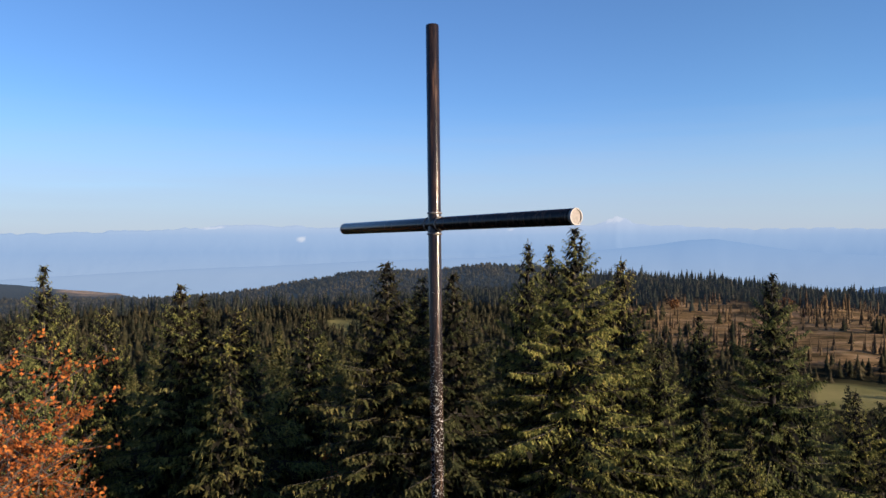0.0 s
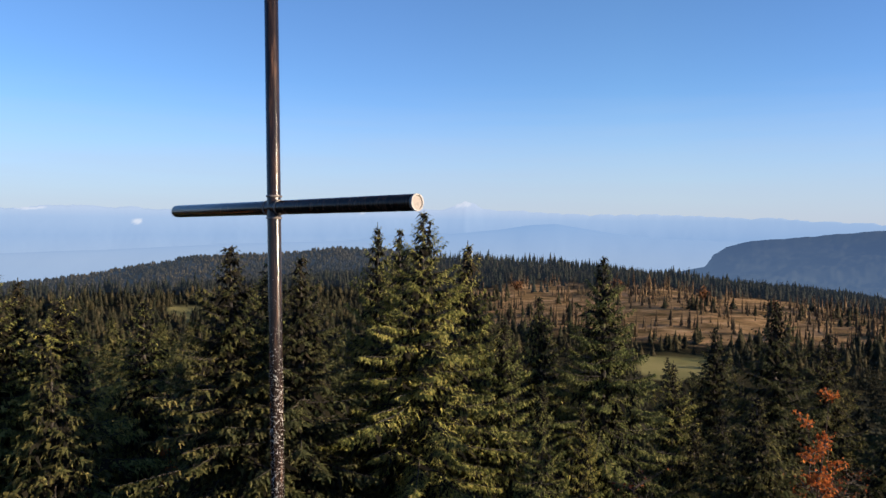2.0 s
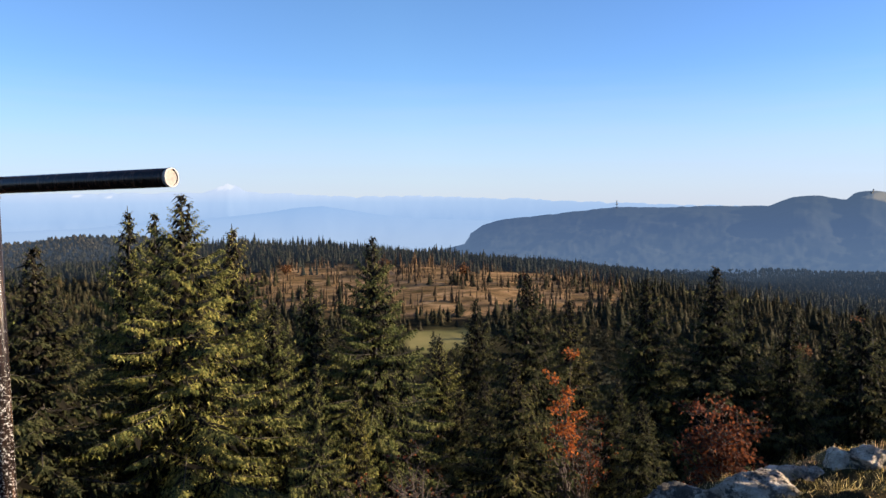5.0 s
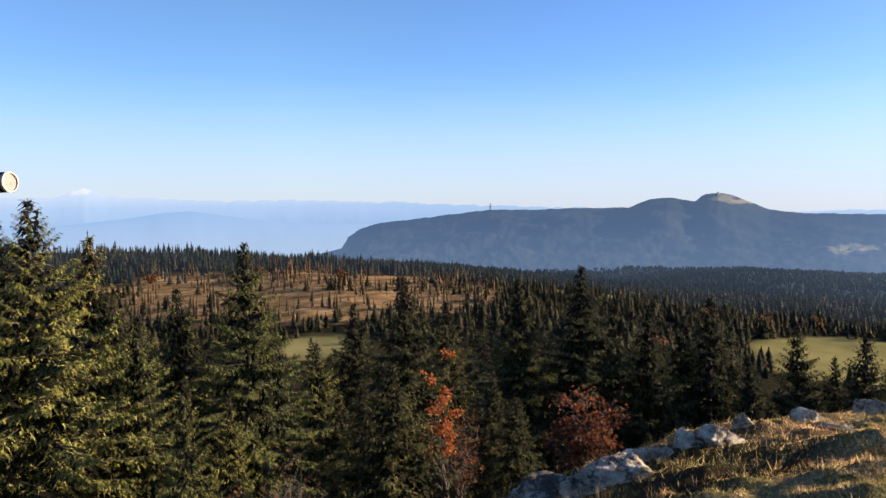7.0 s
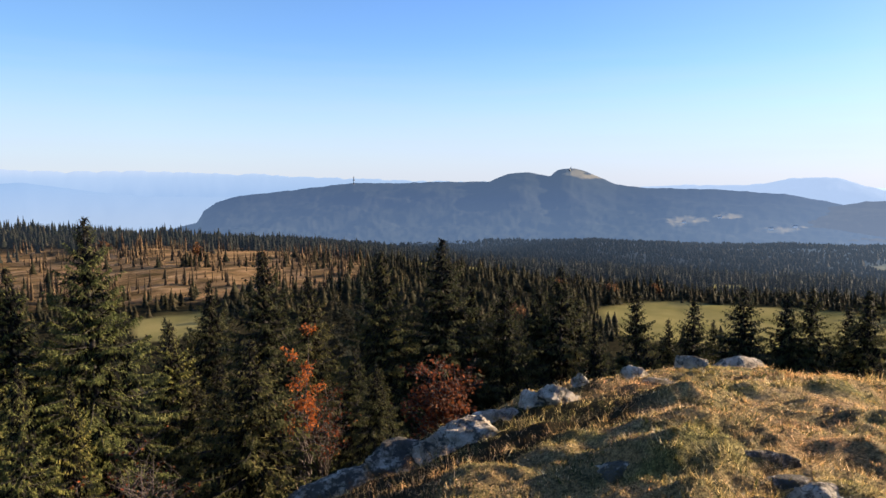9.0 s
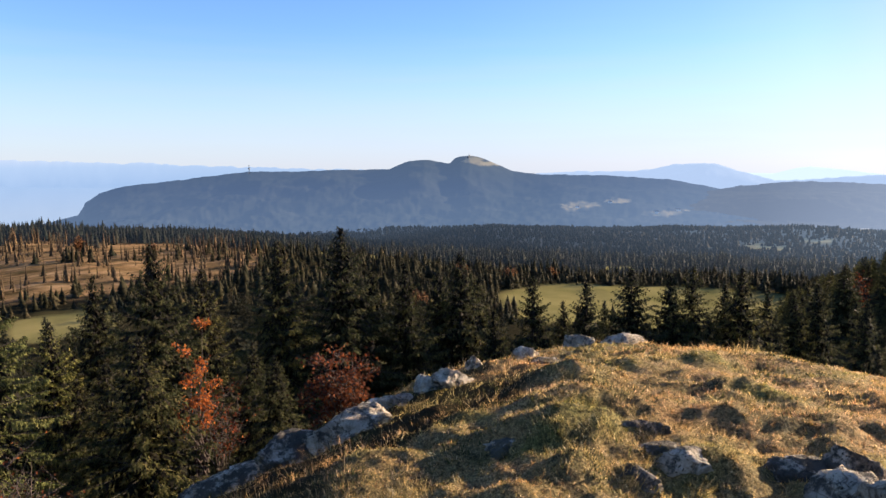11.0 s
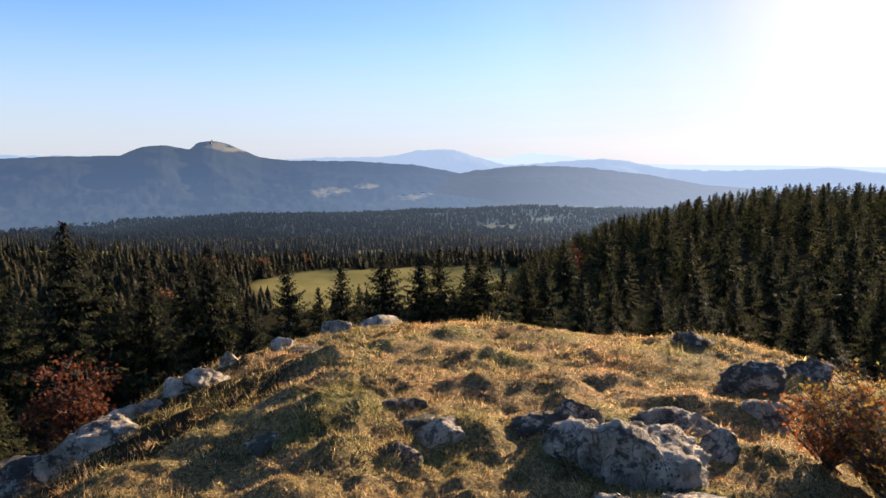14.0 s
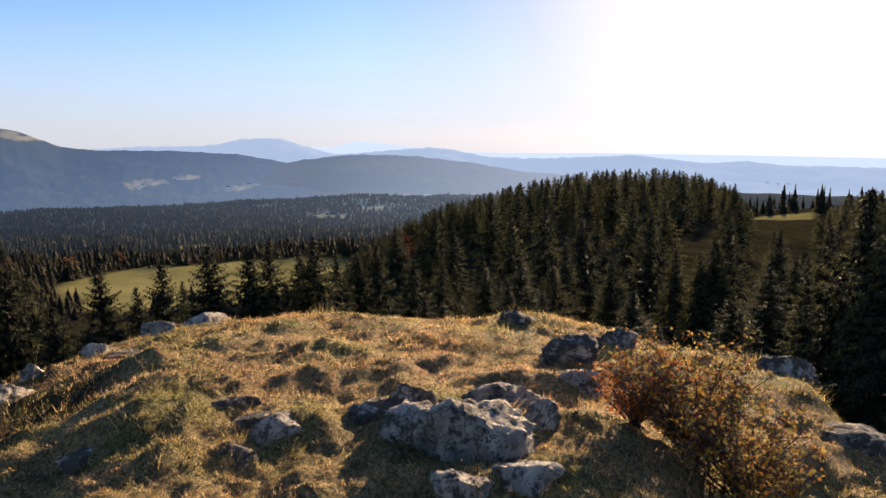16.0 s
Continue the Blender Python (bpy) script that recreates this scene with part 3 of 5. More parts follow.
def massif(name, label, crest, a0, a1, r_base, r_top, z_base, material, rough=0.10, seed=0, steps=500, meadows=(), rows=44, crags=0.0):
    """A wooded range: crest gives its height over azimuth, as degrees above the eye's level."""
    az = np.linspace(a0, a1, steps)
    v = np.concatenate([np.linspace(0, 1, rows), np.linspace(1.05, 1.3, 4)])
    A, V = np.meshgrid(az, v, indexing="ij")
    el = curve(A, *crest) + crags * fbm(A * 1.9, A * 0, 95 + seed, 5) * np.clip(V, 0, 1) ** 10
    top = 1.65 + r_top * np.tan(np.radians(el))
    R = r_base + (r_top - r_base) * V
    x, y = R * np.sin(np.radians(A)), R * np.cos(np.radians(A))
    u = np.clip(V, 0, 1)
    shape = u ** 1.15
    z = z_base + (top - z_base) * np.where(V <= 1, shape, 1 - (V - 1) * 2.0)
    fold = fbm(x / 330, y / 330, 60 + seed, 5) * 2
    z = z + (top - z_base) * rough * fold * 4 * u * (1 - u) * 2
    z = z + (fbm(x / 22, y / 22, 80 + seed, 3)) * 7 * np.clip(1.2 - V, 0, 1)
    n, k = A.shape
    i = (np.arange(n - 1)[:, None] * k + np.arange(k - 1)[None]).ravel()
    me = smooth(mesh_of(name, np.stack([x, y, z], -1).reshape(-1, 3), np.stack([i, i + 1, i + k + 1, i + k], -1)))
    if meadows:
        e = np.degrees(np.arctan2(z - 1.65, R))
        w = fbm(x / 60, y / 60, 90, 3)
        mask = np.zeros_like(e)
        for ma, me_, wa, we in meadows:
            d = np.hypot((A - ma) / wa, (e - me_) / we) + 0.9 * w
            mask = np.maximum(mask, np.clip((1 - d) / 0.25, 0, 1))
        a = me.color_attributes.new("cover", "FLOAT_COLOR", "POINT")
        a.data.foreach_set("color", np.repeat(mask.ravel().astype(np.float32), 4))
    me.materials.append(material)
    SLOPES[name] = me
    return tagged(new(name, me), label, "mountain", kind="structure")


# far ranges glow: the haze is in their emission colours
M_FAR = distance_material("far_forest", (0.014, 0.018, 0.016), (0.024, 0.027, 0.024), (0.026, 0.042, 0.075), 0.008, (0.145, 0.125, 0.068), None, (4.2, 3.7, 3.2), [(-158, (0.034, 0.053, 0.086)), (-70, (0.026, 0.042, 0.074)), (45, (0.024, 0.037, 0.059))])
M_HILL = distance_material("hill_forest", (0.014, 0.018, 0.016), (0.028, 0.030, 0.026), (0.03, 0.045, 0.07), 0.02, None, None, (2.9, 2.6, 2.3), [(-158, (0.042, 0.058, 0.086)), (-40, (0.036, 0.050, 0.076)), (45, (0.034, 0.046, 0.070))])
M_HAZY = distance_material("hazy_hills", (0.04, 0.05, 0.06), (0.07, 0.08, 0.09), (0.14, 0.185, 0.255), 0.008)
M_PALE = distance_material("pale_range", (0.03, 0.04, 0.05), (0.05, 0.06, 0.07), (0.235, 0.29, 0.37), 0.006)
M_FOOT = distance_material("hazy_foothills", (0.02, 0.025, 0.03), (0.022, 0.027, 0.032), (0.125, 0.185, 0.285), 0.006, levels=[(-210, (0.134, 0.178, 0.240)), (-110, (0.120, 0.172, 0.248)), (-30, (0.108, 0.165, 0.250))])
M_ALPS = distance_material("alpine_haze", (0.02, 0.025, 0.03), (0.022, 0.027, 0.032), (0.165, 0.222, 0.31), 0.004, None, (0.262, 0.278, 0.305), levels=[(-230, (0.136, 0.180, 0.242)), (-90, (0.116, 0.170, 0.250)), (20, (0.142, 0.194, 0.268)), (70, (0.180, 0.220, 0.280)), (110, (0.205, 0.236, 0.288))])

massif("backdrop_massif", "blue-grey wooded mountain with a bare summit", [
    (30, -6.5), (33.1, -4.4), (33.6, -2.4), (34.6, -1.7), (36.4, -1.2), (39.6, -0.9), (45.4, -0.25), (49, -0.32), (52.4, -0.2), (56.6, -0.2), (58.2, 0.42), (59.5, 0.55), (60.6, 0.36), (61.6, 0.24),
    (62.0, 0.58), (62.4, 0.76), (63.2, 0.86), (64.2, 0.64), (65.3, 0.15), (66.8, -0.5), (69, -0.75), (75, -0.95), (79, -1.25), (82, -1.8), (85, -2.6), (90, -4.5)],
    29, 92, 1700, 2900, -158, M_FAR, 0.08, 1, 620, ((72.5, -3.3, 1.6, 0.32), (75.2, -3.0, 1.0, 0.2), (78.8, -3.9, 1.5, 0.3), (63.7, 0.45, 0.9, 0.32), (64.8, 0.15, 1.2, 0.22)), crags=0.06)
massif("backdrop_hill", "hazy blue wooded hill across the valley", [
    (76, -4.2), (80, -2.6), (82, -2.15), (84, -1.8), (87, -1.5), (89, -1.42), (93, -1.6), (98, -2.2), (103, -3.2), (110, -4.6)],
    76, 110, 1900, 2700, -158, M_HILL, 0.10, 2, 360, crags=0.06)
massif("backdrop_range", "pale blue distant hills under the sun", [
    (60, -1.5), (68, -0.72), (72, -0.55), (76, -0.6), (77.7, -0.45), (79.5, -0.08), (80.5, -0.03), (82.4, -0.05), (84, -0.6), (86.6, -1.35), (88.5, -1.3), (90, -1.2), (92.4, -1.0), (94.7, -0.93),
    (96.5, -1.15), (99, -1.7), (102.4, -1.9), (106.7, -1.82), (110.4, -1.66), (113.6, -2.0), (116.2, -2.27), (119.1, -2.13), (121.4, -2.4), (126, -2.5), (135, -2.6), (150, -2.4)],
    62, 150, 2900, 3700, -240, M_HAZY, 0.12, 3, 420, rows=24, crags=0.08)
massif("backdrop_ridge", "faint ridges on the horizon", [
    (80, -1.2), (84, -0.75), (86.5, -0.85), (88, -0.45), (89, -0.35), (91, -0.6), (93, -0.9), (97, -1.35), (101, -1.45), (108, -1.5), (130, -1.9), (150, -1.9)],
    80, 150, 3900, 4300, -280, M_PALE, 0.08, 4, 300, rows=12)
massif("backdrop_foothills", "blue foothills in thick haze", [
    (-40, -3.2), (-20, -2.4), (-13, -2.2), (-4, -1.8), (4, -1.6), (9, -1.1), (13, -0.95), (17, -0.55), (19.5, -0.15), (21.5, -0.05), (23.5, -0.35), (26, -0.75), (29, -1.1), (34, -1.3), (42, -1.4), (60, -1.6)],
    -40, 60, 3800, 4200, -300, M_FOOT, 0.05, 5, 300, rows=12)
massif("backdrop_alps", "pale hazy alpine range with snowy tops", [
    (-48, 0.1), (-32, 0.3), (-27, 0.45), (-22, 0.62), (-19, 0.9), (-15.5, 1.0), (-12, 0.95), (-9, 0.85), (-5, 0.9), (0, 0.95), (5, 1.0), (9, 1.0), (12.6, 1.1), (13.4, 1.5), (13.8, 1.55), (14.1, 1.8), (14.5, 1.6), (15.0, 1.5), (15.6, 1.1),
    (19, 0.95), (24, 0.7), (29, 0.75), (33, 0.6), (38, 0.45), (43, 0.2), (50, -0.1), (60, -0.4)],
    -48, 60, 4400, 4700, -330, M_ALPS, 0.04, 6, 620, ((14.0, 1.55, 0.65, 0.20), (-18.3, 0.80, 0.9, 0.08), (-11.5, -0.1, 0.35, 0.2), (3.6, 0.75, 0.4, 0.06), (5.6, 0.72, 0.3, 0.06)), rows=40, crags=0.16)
# ---- trees ----
def spruce_meshes(seed, tall, spread, whorl=0.34, dense=15.0, twig=0.34, limbs=True, sprays=5, slim=0.17):
    """Trunk and crown of a spruce: whorls of drooping limbs set with hanging sprays."""
    g = np.random.default_rng(seed)
    verts, inner = [], []
    n_h = 12
    hs = np.linspace(0, 1, n_h)
    bend = np.stack([np.cumsum(g.normal(0, 0.012, n_h)) * tall * 0.12, np.cumsum(g.normal(0, 0.012, n_h)) * tall * 0.12], -1)
    bend -= bend[0]
    r0 = 0.012 * tall + 0.03
    tv, tf = [], []
    for k, h in enumerate(hs):
        rr = r0 * (1 - h) ** 0.8 + 0.008
        for j in range(8):
            a = j * math.tau / 8
            tv.append((bend[k, 0] + rr * math.cos(a), bend[k, 1] + rr * math.sin(a), h * tall))
    for k in range(n_h - 1):
        for j in range(8):
            a, b = k * 8 + j, k * 8 + (j + 1) % 8
            tf.append((a, b, b + 8, a + 8))
    bv, bf = [], []
    h = tall * 0.06
    total = 0
    while h < tall - 0.12:
        f = h / tall
        cx, cy = np.interp(f, hs, bend[:, 0]), np.interp(f, hs, bend[:, 1])
        n_b = int(g.integers(5, 8)) if f < 0.93 else 5
        a0 = g.uniform(0, math.tau)
        for j in range(n_b):
            a = a0 + j * math.tau / n_b + g.normal(0, 0.25)
            length = (spread * (1 - f) ** 0.95 * min(1, 0.6 + f * 2.2)) * g.uniform(0.62, 1.2) + 0.07
            if g.random() < 0.06:
                continue
            up, sag, lift = -0.22 + 0.75 * f * f + g.normal(0, 0.08), 0.55 * (1 - f) + 0.1, 0.34
            zb = h + g.uniform(-0.28, 0.28) * whorl
            cs, sn = math.cos(a), math.sin(a)
            # the limb itself
            pts = []
            for s in (0.0, 0.5, 1.0):
                dz = length * (up * s - sag * s * s + lift * s ** 3)
                pts.append((cx + cs * length * s, cy + sn * length * s, zb + dz, 0.018 * (1 - s) * (0.4 + length * 0.35) + 0.004))
            o = len(bv)
            for (px, py, pz, pr) in (pts if limbs else ()):
                bv += [(px - sn * pr, py + cs * pr, pz), (px + sn * pr, py - cs * pr, pz), (px, py, pz + pr * 1.6)]
            for k in range(2 if limbs else 0):
                q = o + 3 * k
                bf += [(q, q + 1, q + 4, q + 3), (q + 1, q + 2, q + 5, q + 4), (q + 2, q, q + 3, q + 5)]
            # fronds to both sides of it, each hung with short sprays
            nf = int(3 + dense * length)
            s = np.clip((np.arange(nf) + g.uniform(-0.4, 0.4, nf) + 0.6) / nf, 0.05, 1.0) ** 0.8
            s[-1] = 0.97
            dz = length * (up * s - sag * s * s + lift * s ** 3)
            p = np.stack([cx + cs * length * s, cy + sn * length * s, zb + dz], -1)
            side = np.where(np.arange(nf) % 2, -1, 1) * g.uniform(0.55, 1.1, nf)
            side[-1] = 0
            yaw = a + side
            reach = np.minimum(0.24 * length * (1.05 - s) + 0.015 + 0.10 * min(1, length / 1.4), 0.60) * g.uniform(0.7, 1.2, nf)
            fd = np.stack([np.cos(yaw), np.sin(yaw), g.uniform(-0.35, 0.05, nf) - 0.2 * (1 - f)], -1)
            m = sprays
            k = np.tile((np.arange(m) + 0.6) / m, (nf, 1)) * g.uniform(0.85, 1.1, (nf, m))
            q = p[:, None] + fd[:, None] * (reach[:, None] * k)[..., None]
            q[..., 2] -= 0.12 * reach[:, None] * k * k
            ty = yaw[:, None] + np.where(np.arange(m) % 2, 0.75, -0.75)[None] * g.uniform(0.4, 1.3, (nf, m))
            tz = g.uniform(-0.75, 0.08, (nf, m)) - 0.15 * (1 - f)
            tz[g.random((nf, m)) < 0.30 + 0.28 * (1 - f)] = -2.4
            d = np.stack([np.cos(ty), np.sin(ty), tz], -1)
            d /= np.linalg.norm(d, axis=-1)[..., None]
            ln = twig * g.uniform(0.6, 1.3, (nf, m)) * (0.28 + 0.72 * min(1, length / 1.6))
            w = np.stack([-np.sin(ty), np.cos(ty), g.normal(0, 0.6, (nf, m))], -1)
            w -= d * (w * d).sum(-1)[..., None]
            w *= (ln * g.uniform(slim * 0.75, slim * 1.25, (nf, m)) / np.linalg.norm(w, axis=-1))[..., None]
            base = q - d * (ln * 0.2)[..., None]
            verts.append(np.stack([base + w, base - w, base + d * ln[..., None]], 2).reshape(-1, 3))
            # near-black dead twigs along the inner limb, added to block light and darken gaps
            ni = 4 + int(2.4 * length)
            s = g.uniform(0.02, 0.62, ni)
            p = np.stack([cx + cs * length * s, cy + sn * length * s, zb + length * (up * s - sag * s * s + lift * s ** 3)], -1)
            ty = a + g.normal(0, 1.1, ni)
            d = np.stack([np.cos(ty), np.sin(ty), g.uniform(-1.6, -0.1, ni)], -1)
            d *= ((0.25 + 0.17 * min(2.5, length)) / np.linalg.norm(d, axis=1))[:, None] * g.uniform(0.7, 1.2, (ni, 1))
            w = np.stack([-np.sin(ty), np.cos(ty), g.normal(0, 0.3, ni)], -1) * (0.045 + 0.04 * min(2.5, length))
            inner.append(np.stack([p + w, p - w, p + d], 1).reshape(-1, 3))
            total += nf
        h += whorl * (1.15 - 0.55 * f) * g.uniform(0.8, 1.2)
    # the leader
    n = 16
    s = g.uniform(0, 1, n)
    a = g.uniform(0, math.tau, n)
    p = np.stack([np.full(n, bend[-1, 0]), np.full(n, bend[-1, 1]), tall - 0.75 + 0.75 * s], -1)
    d = np.stack([np.cos(a), np.sin(a), np.full(n, 1.1)], -1) * (0.15 * (1.15 - s))[:, None]
    w = np.stack([-np.sin(a), np.cos(a), np.zeros(n)], -1) * 0.022
    verts.append(np.stack([p + w, p - w, p + d], 1).reshape(-1, 3))
    verts = np.vstack(verts)
    crown = mesh_of("crown", verts, np.arange(len(verts)).reshape(-1, 3))
    o = len(tv)
    trunk = mesh_of("trunk", tv + bv, [tuple(q) for q in tf] + [tuple(i + o for i in q) for q in bf])
    inner = np.vstack(inner)
    return trunk, crown, mesh_of("inner_wood", inner, np.arange(len(inner)).reshape(-1, 3))


def spruce_kind(seed, tall, spread, whorl, dense, twig, limbs=True, sprays=5, slim=0.17, needles=None):
    """One tree with its parts; it becomes the first of its kind in the place."""
    trunk, crown, inner = spruce_meshes(seed, tall, spread, whorl, dense, twig, limbs, sprays, slim)
    ob = new("spruce")
    mesh_part("trunk", trunk, M_BARK, ob)
    mesh_part("crown", crown, needles or M_SPRUCE, ob)
    mesh_part("inner_wood", inner, M_DEAD_SHADE, ob)
    return ob, tall


def azr(az, r):
    return r * math.sin(radians(az)), r * math.cos(radians(az))


KINDS_BIG = [spruce_kind(10, 16, 5.6, 0.40, 17, 0.165, True, 7, 0.15)]
KINDS_NEAR = [spruce_kind(11, 14, 4.5, 0.38, 10.5, 0.19, True, 6, 0.17), spruce_kind(12, 13, 4.0, 0.36, 10.5, 0.185, True, 6, 0.17), spruce_kind(13, 15, 4.5, 0.40, 10.5, 0.19, True, 6, 0.17), spruce_kind(14, 12, 4.2, 0.36, 10.5, 0.185, True, 6, 0.17)]
KINDS_SHADY = [spruce_kind(18, 14, 4.6, 0.38, 10, 0.20, True, 6, 0.18, M_SPRUCE_SHADE), spruce_kind(19, 13, 4.2, 0.36, 10, 0.20, True, 6, 0.18, M_SPRUCE_SHADE)]
KINDS_EDGE = [spruce_kind(15, 13, 4.7, 0.38, 5.6, 0.27, needles=M_SPRUCE_SHADE), spruce_kind(16, 12, 4.4, 0.36, 5.6, 0.26, needles=M_SPRUCE_SHADE), spruce_kind(17, 14, 4.8, 0.40, 5.6, 0.27, needles=M_SPRUCE_SHADE)]
KINDS_MID = [spruce_kind(21, 12, 4.2, 0.44, 2.6, 0.40, False, needles=M_SPRUCE_SHADE), spruce_kind(22, 11, 3.9, 0.42, 2.6, 0.39, False, needles=M_SPRUCE_SHADE), spruce_kind(23, 13, 4.5, 0.46, 2.6, 0.41, False, needles=M_SPRUCE_SHADE)]
used = set()


def plant(kinds, k, az, r, tip_el=None, tall=None, wide=1.0, label="dark green spruce on the steep slope below the knoll", group="spruces round the knoll"):
    ob, h0 = kinds[k % len(kinds)]
    x, y = azr(az, r)
    z = float(height(np.array([x]), np.array([y]))[0]) - 0.25
    if tip_el is not None:
        tall = 1.65 + r * math.tan(radians(tip_el)) - z
    s = tall / h0
    m = pose(x, y, z, 0, 0, (k * 77.7 + az * 13.1) % 360) @ Matrix.Diagonal((s * wide, s * wide, s, 1))
    if ob.name in used:
        made = copy_thing(ob, m @ Matrix.Diagonal((1 / ob.scale[0], 1 / ob.scale[1], 1 / ob.scale[2], 1)))
    else:
        used.add(ob.name)
        ob.matrix_basis = m
        made = ob
    return tagged(made, label, "tree", group)


# the trees that stand out one by one: azimuth, distance, elevation of the tip, width
STANDING = [
    (-32.1, 24, -5.5, 1.0), (-30.1, 27, -2.0, 0.8), (-28.6, 29, -4.0, 0.8), (-26.2, 33, -4.7, 0.8), (-27.5, 25, -7.8, 0.7), (-20.6, 26, -3.6, 1.15), (-19.0, 26.5, -4.1, 0.95), (-16.6, 25, -5.3, 1.25),
    (-11.1, 28, -5.9, 1.2), (-4.7, 18.5, -2.0, 1.2), (-1.6, 20.5, -3.2, 1.2), (0.9, 17.8, -2.9, 1.15), (7.0, 20.5, 0.0, 0.75), (8.9, 21.5, -0.6, 0.8), (10.6, 18.5, 0.95, 1.15),
    (14.4, 22.5, -1.4, 0.85), (17.4, 20, -7.5, 0.9), (20.5, 23, -6.0, 0.9), (25.7, 22, -2.55, 0.95), (20.8, 15.5, -12.6, 0.6), (24.0, 16, -14.0, 0.6)]
FURTHER = [
    (30.9, 30, -10.6, 0.9), (34.0, 33, -7.8, 0.9), (38.0, 25, -5.5, 1.0), (41.7, 36, -7.8, 0.9), (47.7, 28, -5.7, 1.05), (52.8, 29, -4.9, 1.1), (55.4, 31, -8.2, 0.9), (58.0, 30, -8.0, 0.95)]
EDGE = [
    (60.8, 34, -8.5, 0.9), (62.7, 33, -7.1, 1.0), (64.1, 35, -9.2, 0.9), (65.5, 31, -11.8, 0.8), (68.6, 33, -9.0, 0.95), (71.2, 36, -11.0, 0.8), (73.1, 35, -9.45, 0.95), (74.4, 37, -10.9, 0.8), (76.6, 34, -8.2, 1.1),
    (79.6, 35, -8.5, 1.0), (81.1, 36, -8.0, 1.05), (83.6, 38, -9.2, 1.0), (84.8, 37, -7.9, 1.1), (86.6, 42, -9.4, 1.0), (88.4, 44, -9.7, 1.0), (89.9, 46, -8.8, 1.0), (93.2, 30, -9.9, 0.95), (96.3, 60, -7.4, 1.0)]
HILLSIDE = [
    (101.2, 55, -6.5, 1.1), (105.7, 42, -8.8, 1.0), (107.0, 50, -6.7, 1.1), (112.3, 42, -5.9, 1.15), (114.4, 34, -9.0, 0.9), (116.3, 32, -9.3, 0.9), (118.2, 38, -6.6, 1.1), (118.4, 110, -3.8, 1.1),
    (121.7, 40, -7.6, 1.1), (123.9, 22, -10.5, 0.9), (125.1, 26, -6.7, 1.0), (127.4, 21, -3.8, 1.1), (130.0, 19, -3.0, 1.1), (98.8, 46, -9.5, 1.0), (109.5, 36, -9.8, 0.9), (134, 22, -3, 1.0)]
# shaded trees take the darker needle colour, sunlit ones the brighter
for i, (az, r, el, w) in enumerate(STANDING):
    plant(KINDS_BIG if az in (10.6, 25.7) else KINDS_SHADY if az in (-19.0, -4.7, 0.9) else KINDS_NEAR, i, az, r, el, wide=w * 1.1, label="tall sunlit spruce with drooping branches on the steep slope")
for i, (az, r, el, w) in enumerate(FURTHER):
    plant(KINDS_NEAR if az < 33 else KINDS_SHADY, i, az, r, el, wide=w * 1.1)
for i, (az, r, el, w) in enumerate(EDGE):
    plant(KINDS_EDGE, i + 1, az, r, el, wide=w * 1.1, label="dark spruce standing beyond the knoll's grassy edge")
for i, (az, r, el, w) in enumerate(HILLSIDE):
    plant(KINDS_EDGE, i + 2, az, r, el, wide=w, label="backlit spruce on the wooded hillside", group="spruces on the hillside")

# younger and lower trees that fill the slope between them
fill = np.random.default_rng(5)
taken = [azr(a, r) for a, r, *_ in STANDING + FURTHER + EDGE + HILLSIDE]
count = 0
while count < 76:
    az, r = (fill.uniform(-40, 90), fill.uniform(20, 70)) if count < 60 else (fill.uniform(90, 133), fill.uniform(40, 105))
    x, y = azr(az, r)
    if min((x - a) ** 2 + (y - b) ** 2 for a, b in taken) < (2.6 if az < 90 else 5.5) ** 2 or (60 < az < 92 and r > 48) or (25 < az < 60 and r < 32):
        continue
    ground_el = math.degrees(math.atan2(float(height(np.array([x]), np.array([y]))[0]) - 1.65, r))
    limit = float(curve(az, (-44, -8.5), (10, -8.0), (45, -10.0), (60, -11.0), (66, -12.8), (88, -12.0), (90, -11.0), (95, -8.0), (105, -5.0), (114, -4.5), (120, -6.5), (126, -6.0), (136, -5.0)))
    tip = limit - fill.uniform(0, 3.5 if r < 60 else 1.5)
    tall = r * (math.tan(radians(tip)) - math.tan(radians(ground_el)))
    if tall < 3.5:
        continue
    tall = min(tall, fill.uniform(9, 14))
    taken.append((x, y))
    plant(KINDS_MID, count, az, r, tall=tall, wide=fill.uniform(0.9, 1.25), label="smaller spruce in the shaded wood", group="spruces in the wood")
    count += 1


for i in range(26):
    az, r = fill.uniform(2, 30), fill.uniform(19, 31)
    if min((azr(az, r)[0] - a) ** 2 + (azr(az, r)[1] - b) ** 2 for a, b in taken) < 1.8 ** 2:
        continue
    taken.append(azr(az, r))
    plant(KINDS_EDGE, i, az, r, tip_el=float(curve(az, (-8, -6.0), (10, -5.0), (18, -8.0), (30, -11.0))) - fill.uniform(0, 4.0), wide=1.25, label="smaller spruce in the shaded wood", group="spruces in the wood")
for i in range(45):
    az, r = fill.uniform(26, 52), fill.uniform(17, 30)
    if min((azr(az, r)[0] - a) ** 2 + (azr(az, r)[1] - b) ** 2 for a, b in taken) < 2.3 ** 2:
        continue
    taken.append(azr(az, r))
    plant(KINDS_EDGE, i, az, r, tip_el=float(curve(az, (26, -12.0), (38, -12.5), (52, -15.0))) - fill.uniform(0, 4.0), wide=1.2, label="smaller spruce in the shaded wood", group="spruces in the wood")
